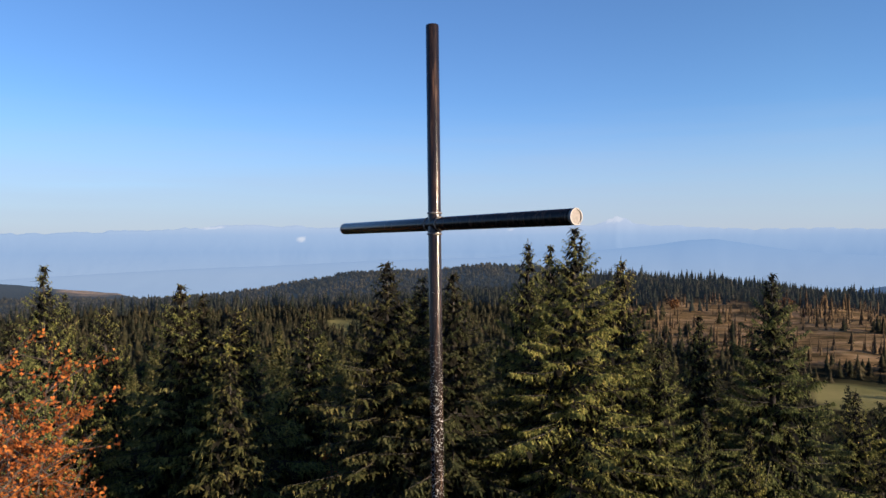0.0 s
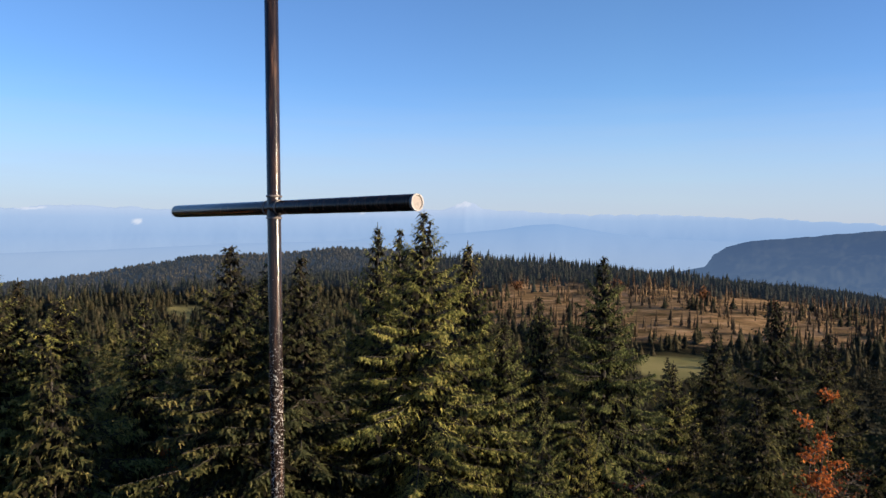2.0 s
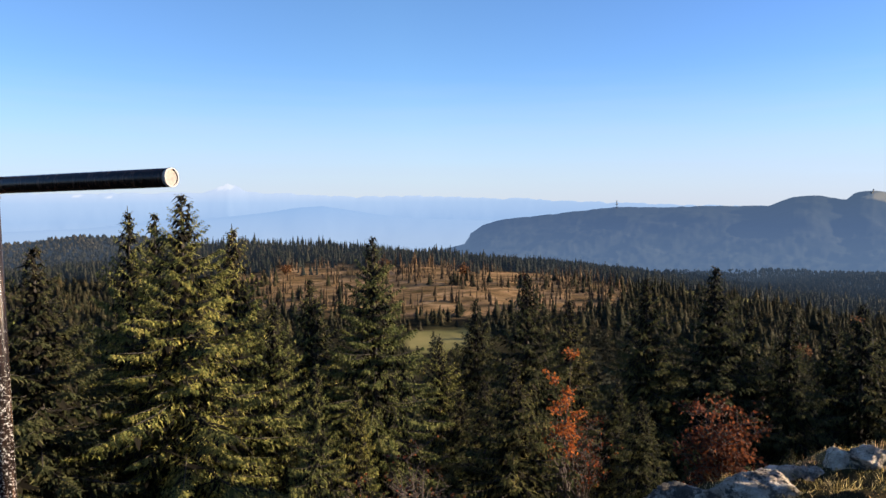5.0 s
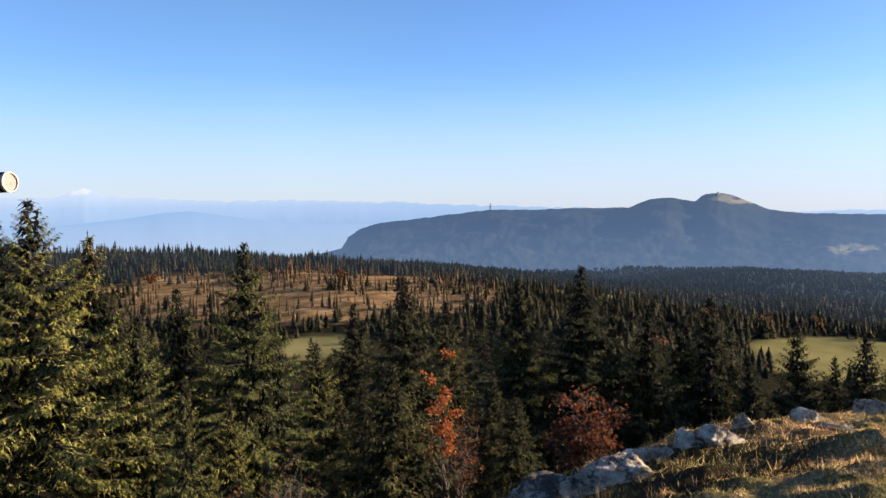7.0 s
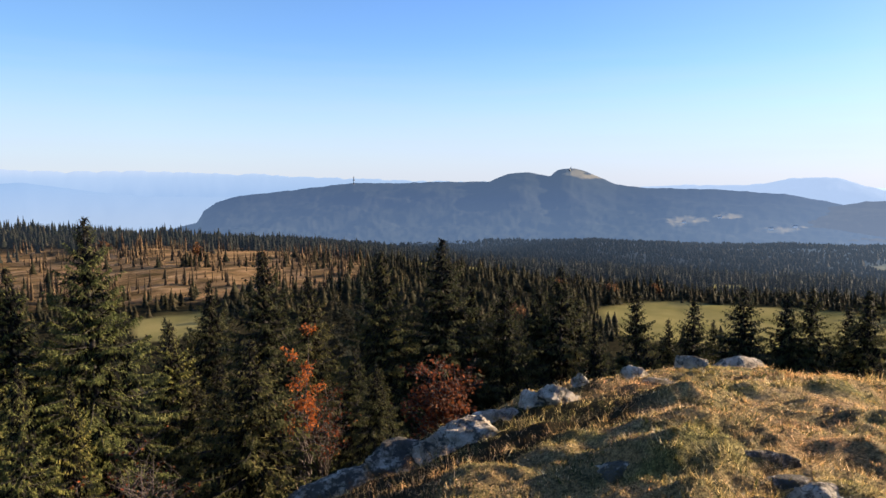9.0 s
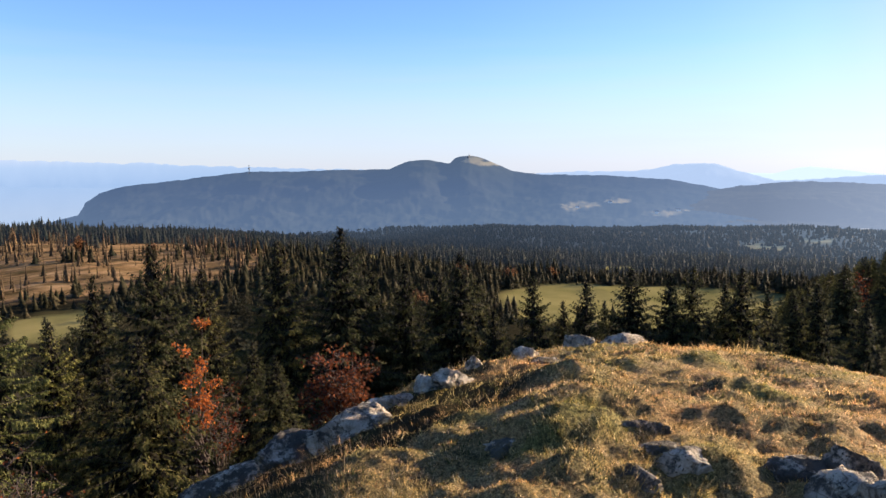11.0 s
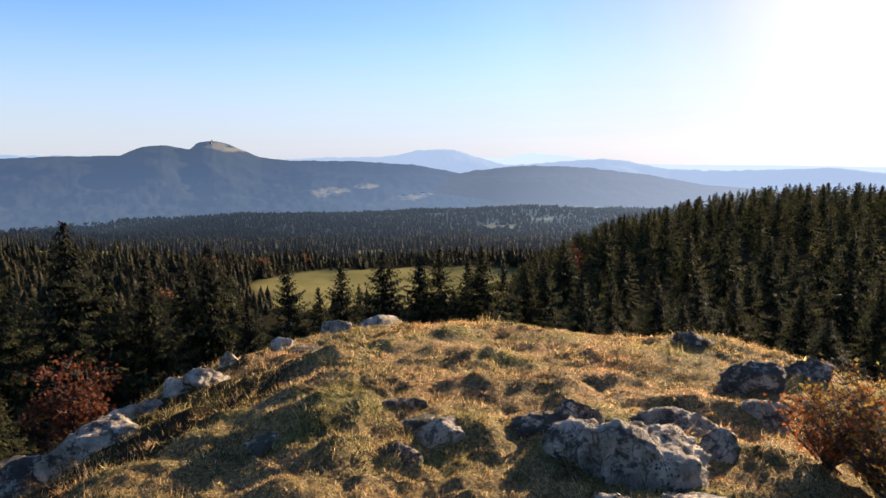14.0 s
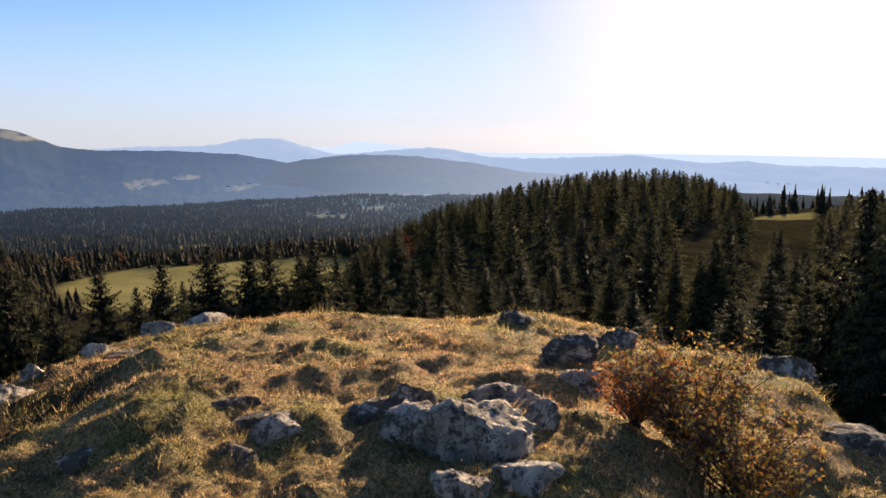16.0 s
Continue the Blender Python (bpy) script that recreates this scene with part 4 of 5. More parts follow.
# mostly hidden trees added behind the rim to throw shade on the slope
for i in range(9):
    az, r = 58 + 3.3 * i + fill.uniform(-1, 1), fill.uniform(12, 15.5)
    plant(KINDS_EDGE, i, az, r, tip_el=float(curve(az, (45, -19.0), (60, -17.2), (65, -16.6), (70, -16.0), (76, -14.8), (84, -14.2))) - fill.uniform(0, 0.8), wide=1.1, label="mostly hidden spruce added under the knoll's edge to cast shade", group="spruces in the wood")
for i in range(210):
    az, r = fill.uniform(84, 127), fill.uniform(17, 48) if i < 90 else fill.uniform(48, 100)
    if min((azr(az, r)[0] - a) ** 2 + (azr(az, r)[1] - b) ** 2 for a, b in taken) < (3.0 if r < 40 else 4.2) ** 2 or (az < 93 and r > 34):
        continue
    taken.append(azr(az, r))
    low = float(curve(az, (82, -13.2), (92, -12.0), (100, -10.5), (115, -9.8), (126, -9.5)))
    plant(KINDS_EDGE if r < 34 else KINDS_MID, i + 1, az, r, tip_el=low + (0.0 if r < 50 else 0.055 * (r - 50)) - fill.uniform(0, 3.0), wide=fill.uniform(1.3, 1.7), label="smaller spruce in the shaded wood", group="spruces in the wood")
for i in range(9):
    az, r = fill.uniform(115.5, 124.5), fill.uniform(26, 70)
    plant(KINDS_EDGE, i, az, r, tip_el=float(curve(az, (115, -7.2), (118, -8.0), (121, -8.5), (125, -8.0))) - fill.uniform(0, 2.5), wide=1.1, label="smaller spruce in the shaded wood", group="spruces in the wood")

def hill_line(az):
    """How high the tips on the near hillside reach."""
    return float(curve(az, (86, -9.6), (88.6, -8.7), (92, -6.9), (95.7, -5.3), (99, -4.6), (101.6, -3.7), (104.6, -3.1), (107.6, -2.75), (111.7, -2.45), (115.5, -2.8), (118, -3.7), (119.3, -5.0), (120.2, -6.9), (123.4, -7.0), (124.6, -5.4), (126, -4.2), (132, -3)))


hill = np.random.default_rng(8)
for i in range(520):
    az, r = hill.uniform(88, 128), math.sqrt(hill.uniform(80 ** 2, 190 ** 2))
    x, y = azr(az, r)
    if min((x - a) ** 2 + (y - b) ** 2 for a, b in taken) < 4.6 ** 2 or cover(np.array([x]), np.array([y]))[1][0] > 0.2:
        continue
    rise = 1.65 + r * math.tan(radians(hill_line(az) - 0.9 * hill.uniform(0, 1) ** 2)) - float(height(np.array([x]), np.array([y]))[0])
    tall = min(rise, hill.uniform(7, 13))
    if tall < 4:
        continue
    taken.append((x, y))
    plant(KINDS_MID, i, az, r, tall=tall, wide=hill.uniform(1.0, 1.35), label="dark spruce high on the wooded hillside", group="spruces on the hillside")


def jagged(tiers, sides, seed, power=0.9):
    """A simple conifer one unit tall: drooping tiers with ragged rims."""
    vs, fs = [], []
    k = 0
    for i in range(tiers):
        lo, hi = 0.06 + 0.88 * i / tiers, min(1.0, 0.06 + 0.88 * (i + 1.9) / tiers)
        ring_r = (1 - lo) ** power
        for j in range(sides):
            a = math.tau * (j + 0.37 * i) / sides
            rr = ring_r * (1.0 if j % 2 == 0 else 0.55)
            vs.append((rr * math.cos(a), rr * math.sin(a), lo - (0.02 if j % 2 == 0 else -0.03)))
        vs.append((0, 0, hi))
        for j in range(sides):
            fs.append((k + j, k + (j + 1) % sides, k + sides))
        k += sides + 1
    return np.array(vs), np.array(fs)


def feathered(n_twigs, seed, size=0.21, power=0.62):
    """A conifer one unit tall and wide, made of hanging sprays."""
    g = np.random.default_rng(seed)
    f = 1 - np.sqrt(g.uniform(0.0, 1, n_twigs)) * 0.97
    a = g.uniform(0, math.tau, n_twigs)
    s = np.sqrt(g.uniform(0.1, 1, n_twigs)) * (1 - f) ** power * (0.8 + 0.3 * np.sin(f * 60) + 0.2 * np.sin(3 * a + f * 20))
    p = np.stack([np.cos(a) * s, np.sin(a) * s, f - 0.06 * s], -1)
    ln = size * (0.40 + (1 - f))
    yaw = a + g.normal(0, 0.6, n_twigs)
    d = np.stack([np.cos(yaw) * 1.6, np.sin(yaw) * 1.6, g.uniform(-0.42, 0.02, n_twigs)], -1) * ln[:, None]
    w = np.stack([-np.sin(yaw) * 0.9, np.cos(yaw) * 0.9, g.normal(0, 0.12, n_twigs)], -1) * (ln * g.uniform(0.3, 0.55, n_twigs))[:, None]
    p -= d * 0.4
    tri = np.stack([p + w * 0.6, p - w * 0.6, p + d], 1).reshape(-1, 3)
    top = np.array([(0.09, 0, 0.84), (-0.07, 0.06, 0.84), (0, 0, 0.99), (-0.02, -0.1, 0.86), (0.05, 0.09, 0.84), (0, 0, 0.97)])
    vs = np.vstack([tri, top])
    return vs, np.arange(len(vs)).reshape(-1, 3)


def forest(name, label, n, r0, r1, a0, a1, tall, shapes, keep, seed, material, slim=(0.20, 0.30), skyline=None):
    """Woods beyond counting: conifers, joined."""
    g = np.random.default_rng(seed)
    az = g.uniform(a0, a1, n)
    r = np.sqrt(g.uniform(r0 ** 2, r1 ** 2, n))
    x, y = r * np.sin(np.radians(az)), r * np.cos(np.radians(az))
    ok = keep(x, y, az, r, g)
    x, y, r = x[ok], y[ok], r[ok]
    z = height(x, y)
    h = g.triangular(0.3, 0.85, 1.35, len(x)) * tall
    h = h * (1 + 0.55 * fbm(x / 40, y / 40, 65, 3))
    if skyline is not None:
        cap = skyline(np.degrees(np.arctan2(x, y))) - g.uniform(0, 0.9, len(x)) ** 2
        h = np.minimum(h, 1.65 + r * np.tan(np.radians(cap)) - z)
        ok = h > 2.5
        x, y, z, r, h = x[ok], y[ok], z[ok], r[ok], h[ok]
    w = h * g.uniform(slim[0], slim[1], len(x))
    all_v, all_f, base = [], [], 0
    for k, (vs, fs) in enumerate(shapes):
        pick = np.arange(len(x)) % len(shapes) == k
        m, nv = int(pick.sum()), len(vs)
        turn = g.uniform(0, math.tau, m)
        jag = g.uniform(0.75, 1.3, (m, nv)) if nv < 500 else g.uniform(0.85, 1.15, (m, 1)) + np.zeros((1, nv))
        bx, by, bz = vs[None, :, 0] * jag, vs[None, :, 1] * jag, vs[None, :, 2] + np.zeros((m, 1))
        c, s = np.cos(turn)[:, None], np.sin(turn)[:, None]
        px = x[pick][:, None] + (bx * c - by * s) * w[pick][:, None]
        py = y[pick][:, None] + (bx * s + by * c) * w[pick][:, None]
        pz = z[pick][:, None] - 0.4 + bz * h[pick][:, None]
        all_v.append(np.stack([px, py, pz], -1).reshape(-1, 3))
        all_f.append((base + np.arange(m)[:, None, None] * nv + fs[None]).reshape(-1, 3))
        base += m * nv
    me = mesh_of(name, np.vstack(all_v), np.vstack(all_f))
    me.materials.append(material)
    return tagged(new(name, me), label, "forest", kind="stuff")


def woods(x, y, az, r, g):
    tan, green, turf = cover(x, y)
    clump = np.clip(fbm(x / 30, y / 30, 61, 3) * 5 - 0.5, 0, 1)
    p = 1.0 - green - tan * (0.985 - 0.55 * clump)
    return g.random(len(x)) < p


def hill_woods(x, y, az, r, g):
    tan, green, turf = cover(x, y)
    return g.random(len(x)) < (1.0 - green - tan)


def tiered(seed, tiers=9, sprays=230, size=0.21, core=0.55, power=0.62):
    """A fuller conifer: ragged tiers with loose sprays over them."""
    v1, f1 = jagged(tiers, 8 if tiers > 5 else 5, seed)
    v2, f2 = feathered(sprays, seed, size, power)
    return np.vstack([v1 * np.array([core, core, 0.93]), v2]), np.vstack([f1, f2 + len(v1)])


def light_spruce(seed):
    """The spruce of the near slope with fewer and larger sprays, one unit tall and wide."""
    crown = spruce_meshes(seed, 12, 4.0, 0.95, 0.6, 0.95, False, 3, 0.26)[1]
    vs = np.empty(len(crown.vertices) * 3, dtype=np.float32)
    crown.vertices.foreach_get("co", vs)
    bpy.data.meshes.remove(crown)
    vs = vs.reshape(-1, 3) / np.array([4.0, 4.0, 12.0])
    return vs, np.arange(len(vs)).reshape(-1, 3)


FEATHERED = [light_spruce(s) for s in (41, 42, 43)]
MIDDLE = [tiered(s, 4, 52, 0.23, 0.68, 0.8) for s in (4, 5, 6, 7)]
LOW_SHAPES = [jagged(2, 6, 6, 0.6), jagged(2, 5, 7, 0.7)]
FAR_SHAPES = [tiered(s, 3, 22, 0.30, 0.68, 0.8) for s in (8, 9, 10)]


def hill_top(az):
    return np.array([hill_line(v) for v in az])


forest("hillside_wood", "dense dark spruce wood on the near hillside", 300, 150, 270, 87, 134, 12.0, FEATHERED, hill_woods, 1, M_SPRUCE_SHADE, (0.32, 0.42), hill_top)
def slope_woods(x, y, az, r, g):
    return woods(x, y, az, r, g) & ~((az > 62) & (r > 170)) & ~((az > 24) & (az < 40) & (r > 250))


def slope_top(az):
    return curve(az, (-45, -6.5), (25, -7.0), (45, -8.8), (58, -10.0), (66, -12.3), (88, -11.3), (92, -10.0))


# one wood in two needle colours: sun and shade painted by azimuth
forest("slope_wood", "sunlit spruce wood below the knoll", 300, 60, 300, -45, 12, 13.0, FEATHERED, slope_woods, 2, M_SPRUCE_SHADE, (0.27, 0.40), slope_top)
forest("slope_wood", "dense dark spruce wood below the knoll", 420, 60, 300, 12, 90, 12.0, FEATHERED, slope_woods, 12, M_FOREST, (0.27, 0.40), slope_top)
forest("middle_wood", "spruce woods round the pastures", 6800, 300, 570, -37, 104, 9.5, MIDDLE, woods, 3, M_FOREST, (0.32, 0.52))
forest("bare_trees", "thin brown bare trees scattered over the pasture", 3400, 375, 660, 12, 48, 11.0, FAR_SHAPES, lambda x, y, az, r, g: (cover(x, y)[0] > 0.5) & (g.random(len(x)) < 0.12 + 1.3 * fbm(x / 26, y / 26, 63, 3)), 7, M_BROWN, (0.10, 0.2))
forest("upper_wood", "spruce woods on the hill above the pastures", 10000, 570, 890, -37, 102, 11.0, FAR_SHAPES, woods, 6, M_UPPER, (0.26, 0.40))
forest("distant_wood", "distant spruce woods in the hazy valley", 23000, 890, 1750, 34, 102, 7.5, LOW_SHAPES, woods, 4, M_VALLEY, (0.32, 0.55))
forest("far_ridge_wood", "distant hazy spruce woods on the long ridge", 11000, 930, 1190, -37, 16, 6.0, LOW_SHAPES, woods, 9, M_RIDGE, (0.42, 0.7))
forest("ridge_wood", "spruce woods beyond the near hillside", 900, 275, 640, 112, 138, 10.0, MIDDLE, woods, 8, M_FOREST, (0.22, 0.34))
# ---- summit cross of steel pipe ----
def tube(bm, a, b, radius, sides=28, ends=True):
    a, b = Vector(a), Vector(b)
    axis = (b - a).normalized()
    side = axis.orthogonal().normalized()
    up = axis.cross(side)
    loops = []
    for p, s in ((a, 0.93), (a + axis * 0.006, 1.0), (b - axis * 0.006, 1.0), (b, 0.93)):
        loops.append([bm.verts.new(p + (side * math.cos(math.tau * i / sides) + up * math.sin(math.tau * i / sides)) * radius * s) for i in range(sides)])
    for lo, hi in zip(loops, loops[1:]):
        for i in range(sides):
            f = bm.faces.new((lo[i], lo[(i + 1) % sides], hi[(i + 1) % sides], hi[i]))
            f.smooth = True
    if ends:
        bm.faces.new(loops[0][::-1])
        bm.faces.new(loops[-1])


CROSS_R = 0.041
foot_x, foot_y = 0.005, 4.33
foot_z = float(height(np.array([foot_x]), np.array([foot_y]))[0])
cross = tagged(new("summit_cross"), "weathered dark steel pipe cross on the summit's edge", "cross")
cross.location = (foot_x, foot_y, foot_z - 0.3)


def up_at(z):
    """The upright's axis at a height, leaning a little."""
    k = (z - 1.75) / 1.27
    return Vector((-0.053 - 0.015 * k, 4.34 + 0.0 * k, z)) - cross.location


joint = up_at(1.738)
arm = Vector((0.700, -0.968, 0.017))
bm = bmesh.new()
tube(bm, up_at(foot_z - 0.3), up_at(2.982), CROSS_R)
part("upright", bm, M_PIPE, cross, "black pipe with flaking paint near its foot")
bm = bmesh.new()
tube(bm, joint - arm * 1.0, joint + arm * 0.985, CROSS_R * 1.03)
part("crossbar", bm, M_PIPE, cross)
bm = bmesh.new()
tube(bm, joint + arm * 0.985, joint + arm * 1.0, CROSS_R * 0.97)
part("end_cap", bm, M_CAP, cross, "pale disc closing the bar's end")
bm = bmesh.new()
end, axis = joint + arm * 1.0, arm.normalized()
side = axis.orthogonal().normalized()
rim_loops = []
for along, radius in ((-0.004, 1.045), (0.006, 1.045), (0.006, 0.88), (-0.004, 0.88)):
    rim_loops.append([bm.verts.new(end + axis * along + (side * math.cos(math.tau * i / 28) + axis.cross(side) * math.sin(math.tau * i / 28)) * CROSS_R * radius) for i in range(28)])
for lo, hi in zip(rim_loops, rim_loops[1:] + rim_loops[:1]):
    for i in range(28):
        bm.faces.new((lo[i], lo[(i + 1) % 28], hi[(i + 1) % 28], hi[i]))
part("end_rim", bm, M_RIM, cross, "bare bright metal rim")
bm = bmesh.new()
tube(bm, joint - arm * 1.005, joint - arm * 1.0, CROSS_R * 0.97)
part("end_cap", bm, M_STEEL, cross)
for dz in (-0.068, 0.062):
    bm = bmesh.new()
    tube(bm, joint + Vector((0, 0, dz)), joint + Vector((0, 0, dz + 0.014)), CROSS_R * 1.16)
    part("collar", bm, M_STEEL, cross)
for s in (-0.05, 0.05):
    bm = bmesh.new()
    tube(bm, joint + arm * (s - 0.006), joint + arm * (s + 0.006), CROSS_R * 1.15)
    part("weld_bead", bm, M_STEEL, cross)


# ---- rocks ----
def boulder(az, r, size, turn=0.0, seed=0, sink=0.3, label="grey pitted limestone rock bedded in the turf", detail=5, cuts=16, material=None, flats=(0.46, 0.82)):
    """A broken block of limestone: planes knocked off a ball, then weathered."""
    g = np.random.default_rng(900 + seed)
    bm = bmesh.new()
    bmesh.ops.create_icosphere(bm, subdivisions=detail, radius=1.0)
    planes = []
    for _ in range(cuts):
        v = g.normal(size=3)
        v[2] *= 0.8
        planes.append((Vector(v / np.linalg.norm(v)), g.uniform(*flats)))
    off = Vector(g.uniform(0, 50, 3))
    tilt = Vector((g.normal(0, 0.35), g.normal(0, 0.35), 1)).normalized()
    for v in bm.verts:
        p = v.co.copy()
        for nrm, d in planes:
            over = p.dot(nrm) - d
            if over > 0:
                p -= nrm * over * 0.98
        q = p * 1.5 + off
        ridge = 1 - abs(noise.noise(q * 1.7)) * 2
        bed = p.dot(tilt) * 4.5 + 0.8 * noise.noise(q)
        step = (bed - math.floor(bed))
        p *= 1 + 0.12 * noise.fractal(q, 0.75, 2.1, 6) - 0.10 * max(0, ridge - 0.62) - 0.05 * max(0, 0.9 - 9 * abs(noise.noise(q * 0.9 + off))) + 0.045 * noise.noise(q * 6.0) - 0.09 * max(0, noise.noise(q * 13.0) - 0.15) + 0.07 * (step - 0.5)
        v.co = p
    for f in bm.faces:
        f.smooth = True
    me = bpy.data.meshes.new("rock")
    for v in bm.verts:
        v.co = Vector((v.co.x * size[0] / 2, v.co.y * size[1] / 2, v.co.z * size[2] / 2))
    bm.to_mesh(me)
    bm.free()
    me.materials.append(material or M_ROCK)
    ob = new("rock", me)
    x, y = azr(az, r)
    z = float(height(np.array([x]), np.array([y]))[0])
    ob.matrix_world = pose(x, y, z + size[2] * (0.36 - sink), g.uniform(-8, 8), g.uniform(-8, 8), -az + turn)
    return tagged(ob, label, "rock", "limestone rocks on the knoll")


# azimuth, distance, width, depth, tall, turn, sink
ROCKS = [
    (99.6, 3.66, 0.76, 0.68, 0.66, 10, 0.40), (94.6, 3.78, 0.40, 0.40, 0.40, 40, 0.40), (91.4, 4.10, 0.50, 0.40, 0.34, 70, 0.42), (94.9, 4.20, 0.50, 0.40, 0.54, -10, 0.36), (101.8, 4.30, 0.62, 0.38, 0.34, 15, 0.42), (105.0, 4.05, 0.30, 0.27, 0.40, 0, 0.34),
    (99.4, 3.12, 0.46, 0.40, 0.34, 30, 0.42), (104.2, 3.28, 0.46, 0.38, 0.34, 60, 0.42), (107.0, 5.70, 0.80, 0.62, 0.54, 0, 0.42), (110.8, 6.30, 0.50, 0.42, 0.36, 20, 0.40), (108.0, 4.95, 0.46, 0.34, 0.30, 0, 0.40),
    (101.6, 9.0, 0.60, 0.36, 0.40, 0, 0.36), (102.8, 7.2, 0.56, 0.36, 0.26, 0, 0.42), (105.3, 8.4, 0.30, 0.24, 0.26, 0, 0.42), (76.6, 8.9, 0.90, 0.54, 0.46, 10, 0.38), (73.4, 8.6, 0.74, 0.44, 0.40, -20, 0.40),
    (69.3, 7.6, 0.40, 0.34, 0.40, 0, 0.36), (71.4, 6.9, 0.80, 0.34, 0.20, 20, 0.44), (61.4, 6.5, 0.62, 0.50, 0.56, 0, 0.42), (63.4, 6.5, 0.56, 0.40, 0.38, 30, 0.42), (65.0, 7.1, 0.28, 0.26, 0.32, 0, 0.36),
    (79.0, 4.26, 0.44, 0.28, 0.20, 0, 0.44), (83.5, 3.76, 0.44, 0.28, 0.20, 10, 0.44), (55.8, 5.65, 1.15, 0.76, 0.66, -15, 0.42), (51.2, 5.8, 1.80, 1.00, 0.52, 14, 0.44), (47.2, 6.0, 1.60, 0.95, 0.52, -8, 0.44),
    (44.6, 6.2, 1.00, 0.70, 0.50, 0, 0.44), (41.2, 6.0, 0.80, 0.50, 0.46, 0, 0.42), (38.6, 5.6, 0.60, 0.4, 0.4, 0, 0.42), (123.2, 7.2, 0.84, 0.56, 0.50, 0, 0.42), (127.8, 5.9, 0.84, 0.56, 0.50, 15, 0.42),
    (116.5, 8.0, 0.40, 0.34, 0.32, 0, 0.42), (58.6, 6.2, 0.60, 0.42, 0.40, 0, 0.44), (77.0, 5.3, 0.40, 0.22, 0.16, 20, 0.44), (81.6, 4.0, 0.44, 0.20, 0.15, 30, 0.46), (80.0, 3.52, 0.38, 0.24, 0.15, -20, 0.46), (68.5, 3.9, 0.4, 0.25, 0.15, 20, 0.48)]
DARK_ROCKS = (79.0, 81.6, 80.0, 68.5, 77.0, 51.2, 47.2, 44.6, 41.2, 91.4, 94.9, 107.0, 110.8, 101.6, 102.8, 71.4, 123.2, 127.8)      # those thick with lichen
for i, (az, r, w, d, h, turn, sink) in enumerate(ROCKS):
    boulder(az, r, (w, d, h), turn, i, sink + (0.06 if w < 0.5 else 0.02), cuts=16 if i > 1 else 8, flats=(0.46, 0.82) if i > 1 else (0.70, 0.96), detail=5 if w > 0.45 else 4, material=M_ROCK_DARK if az in DARK_ROCKS else None,
            label="large pitted limestone boulder in the dry turf" if w > 0.5 else "small grey limestone rock half sunk in turf")


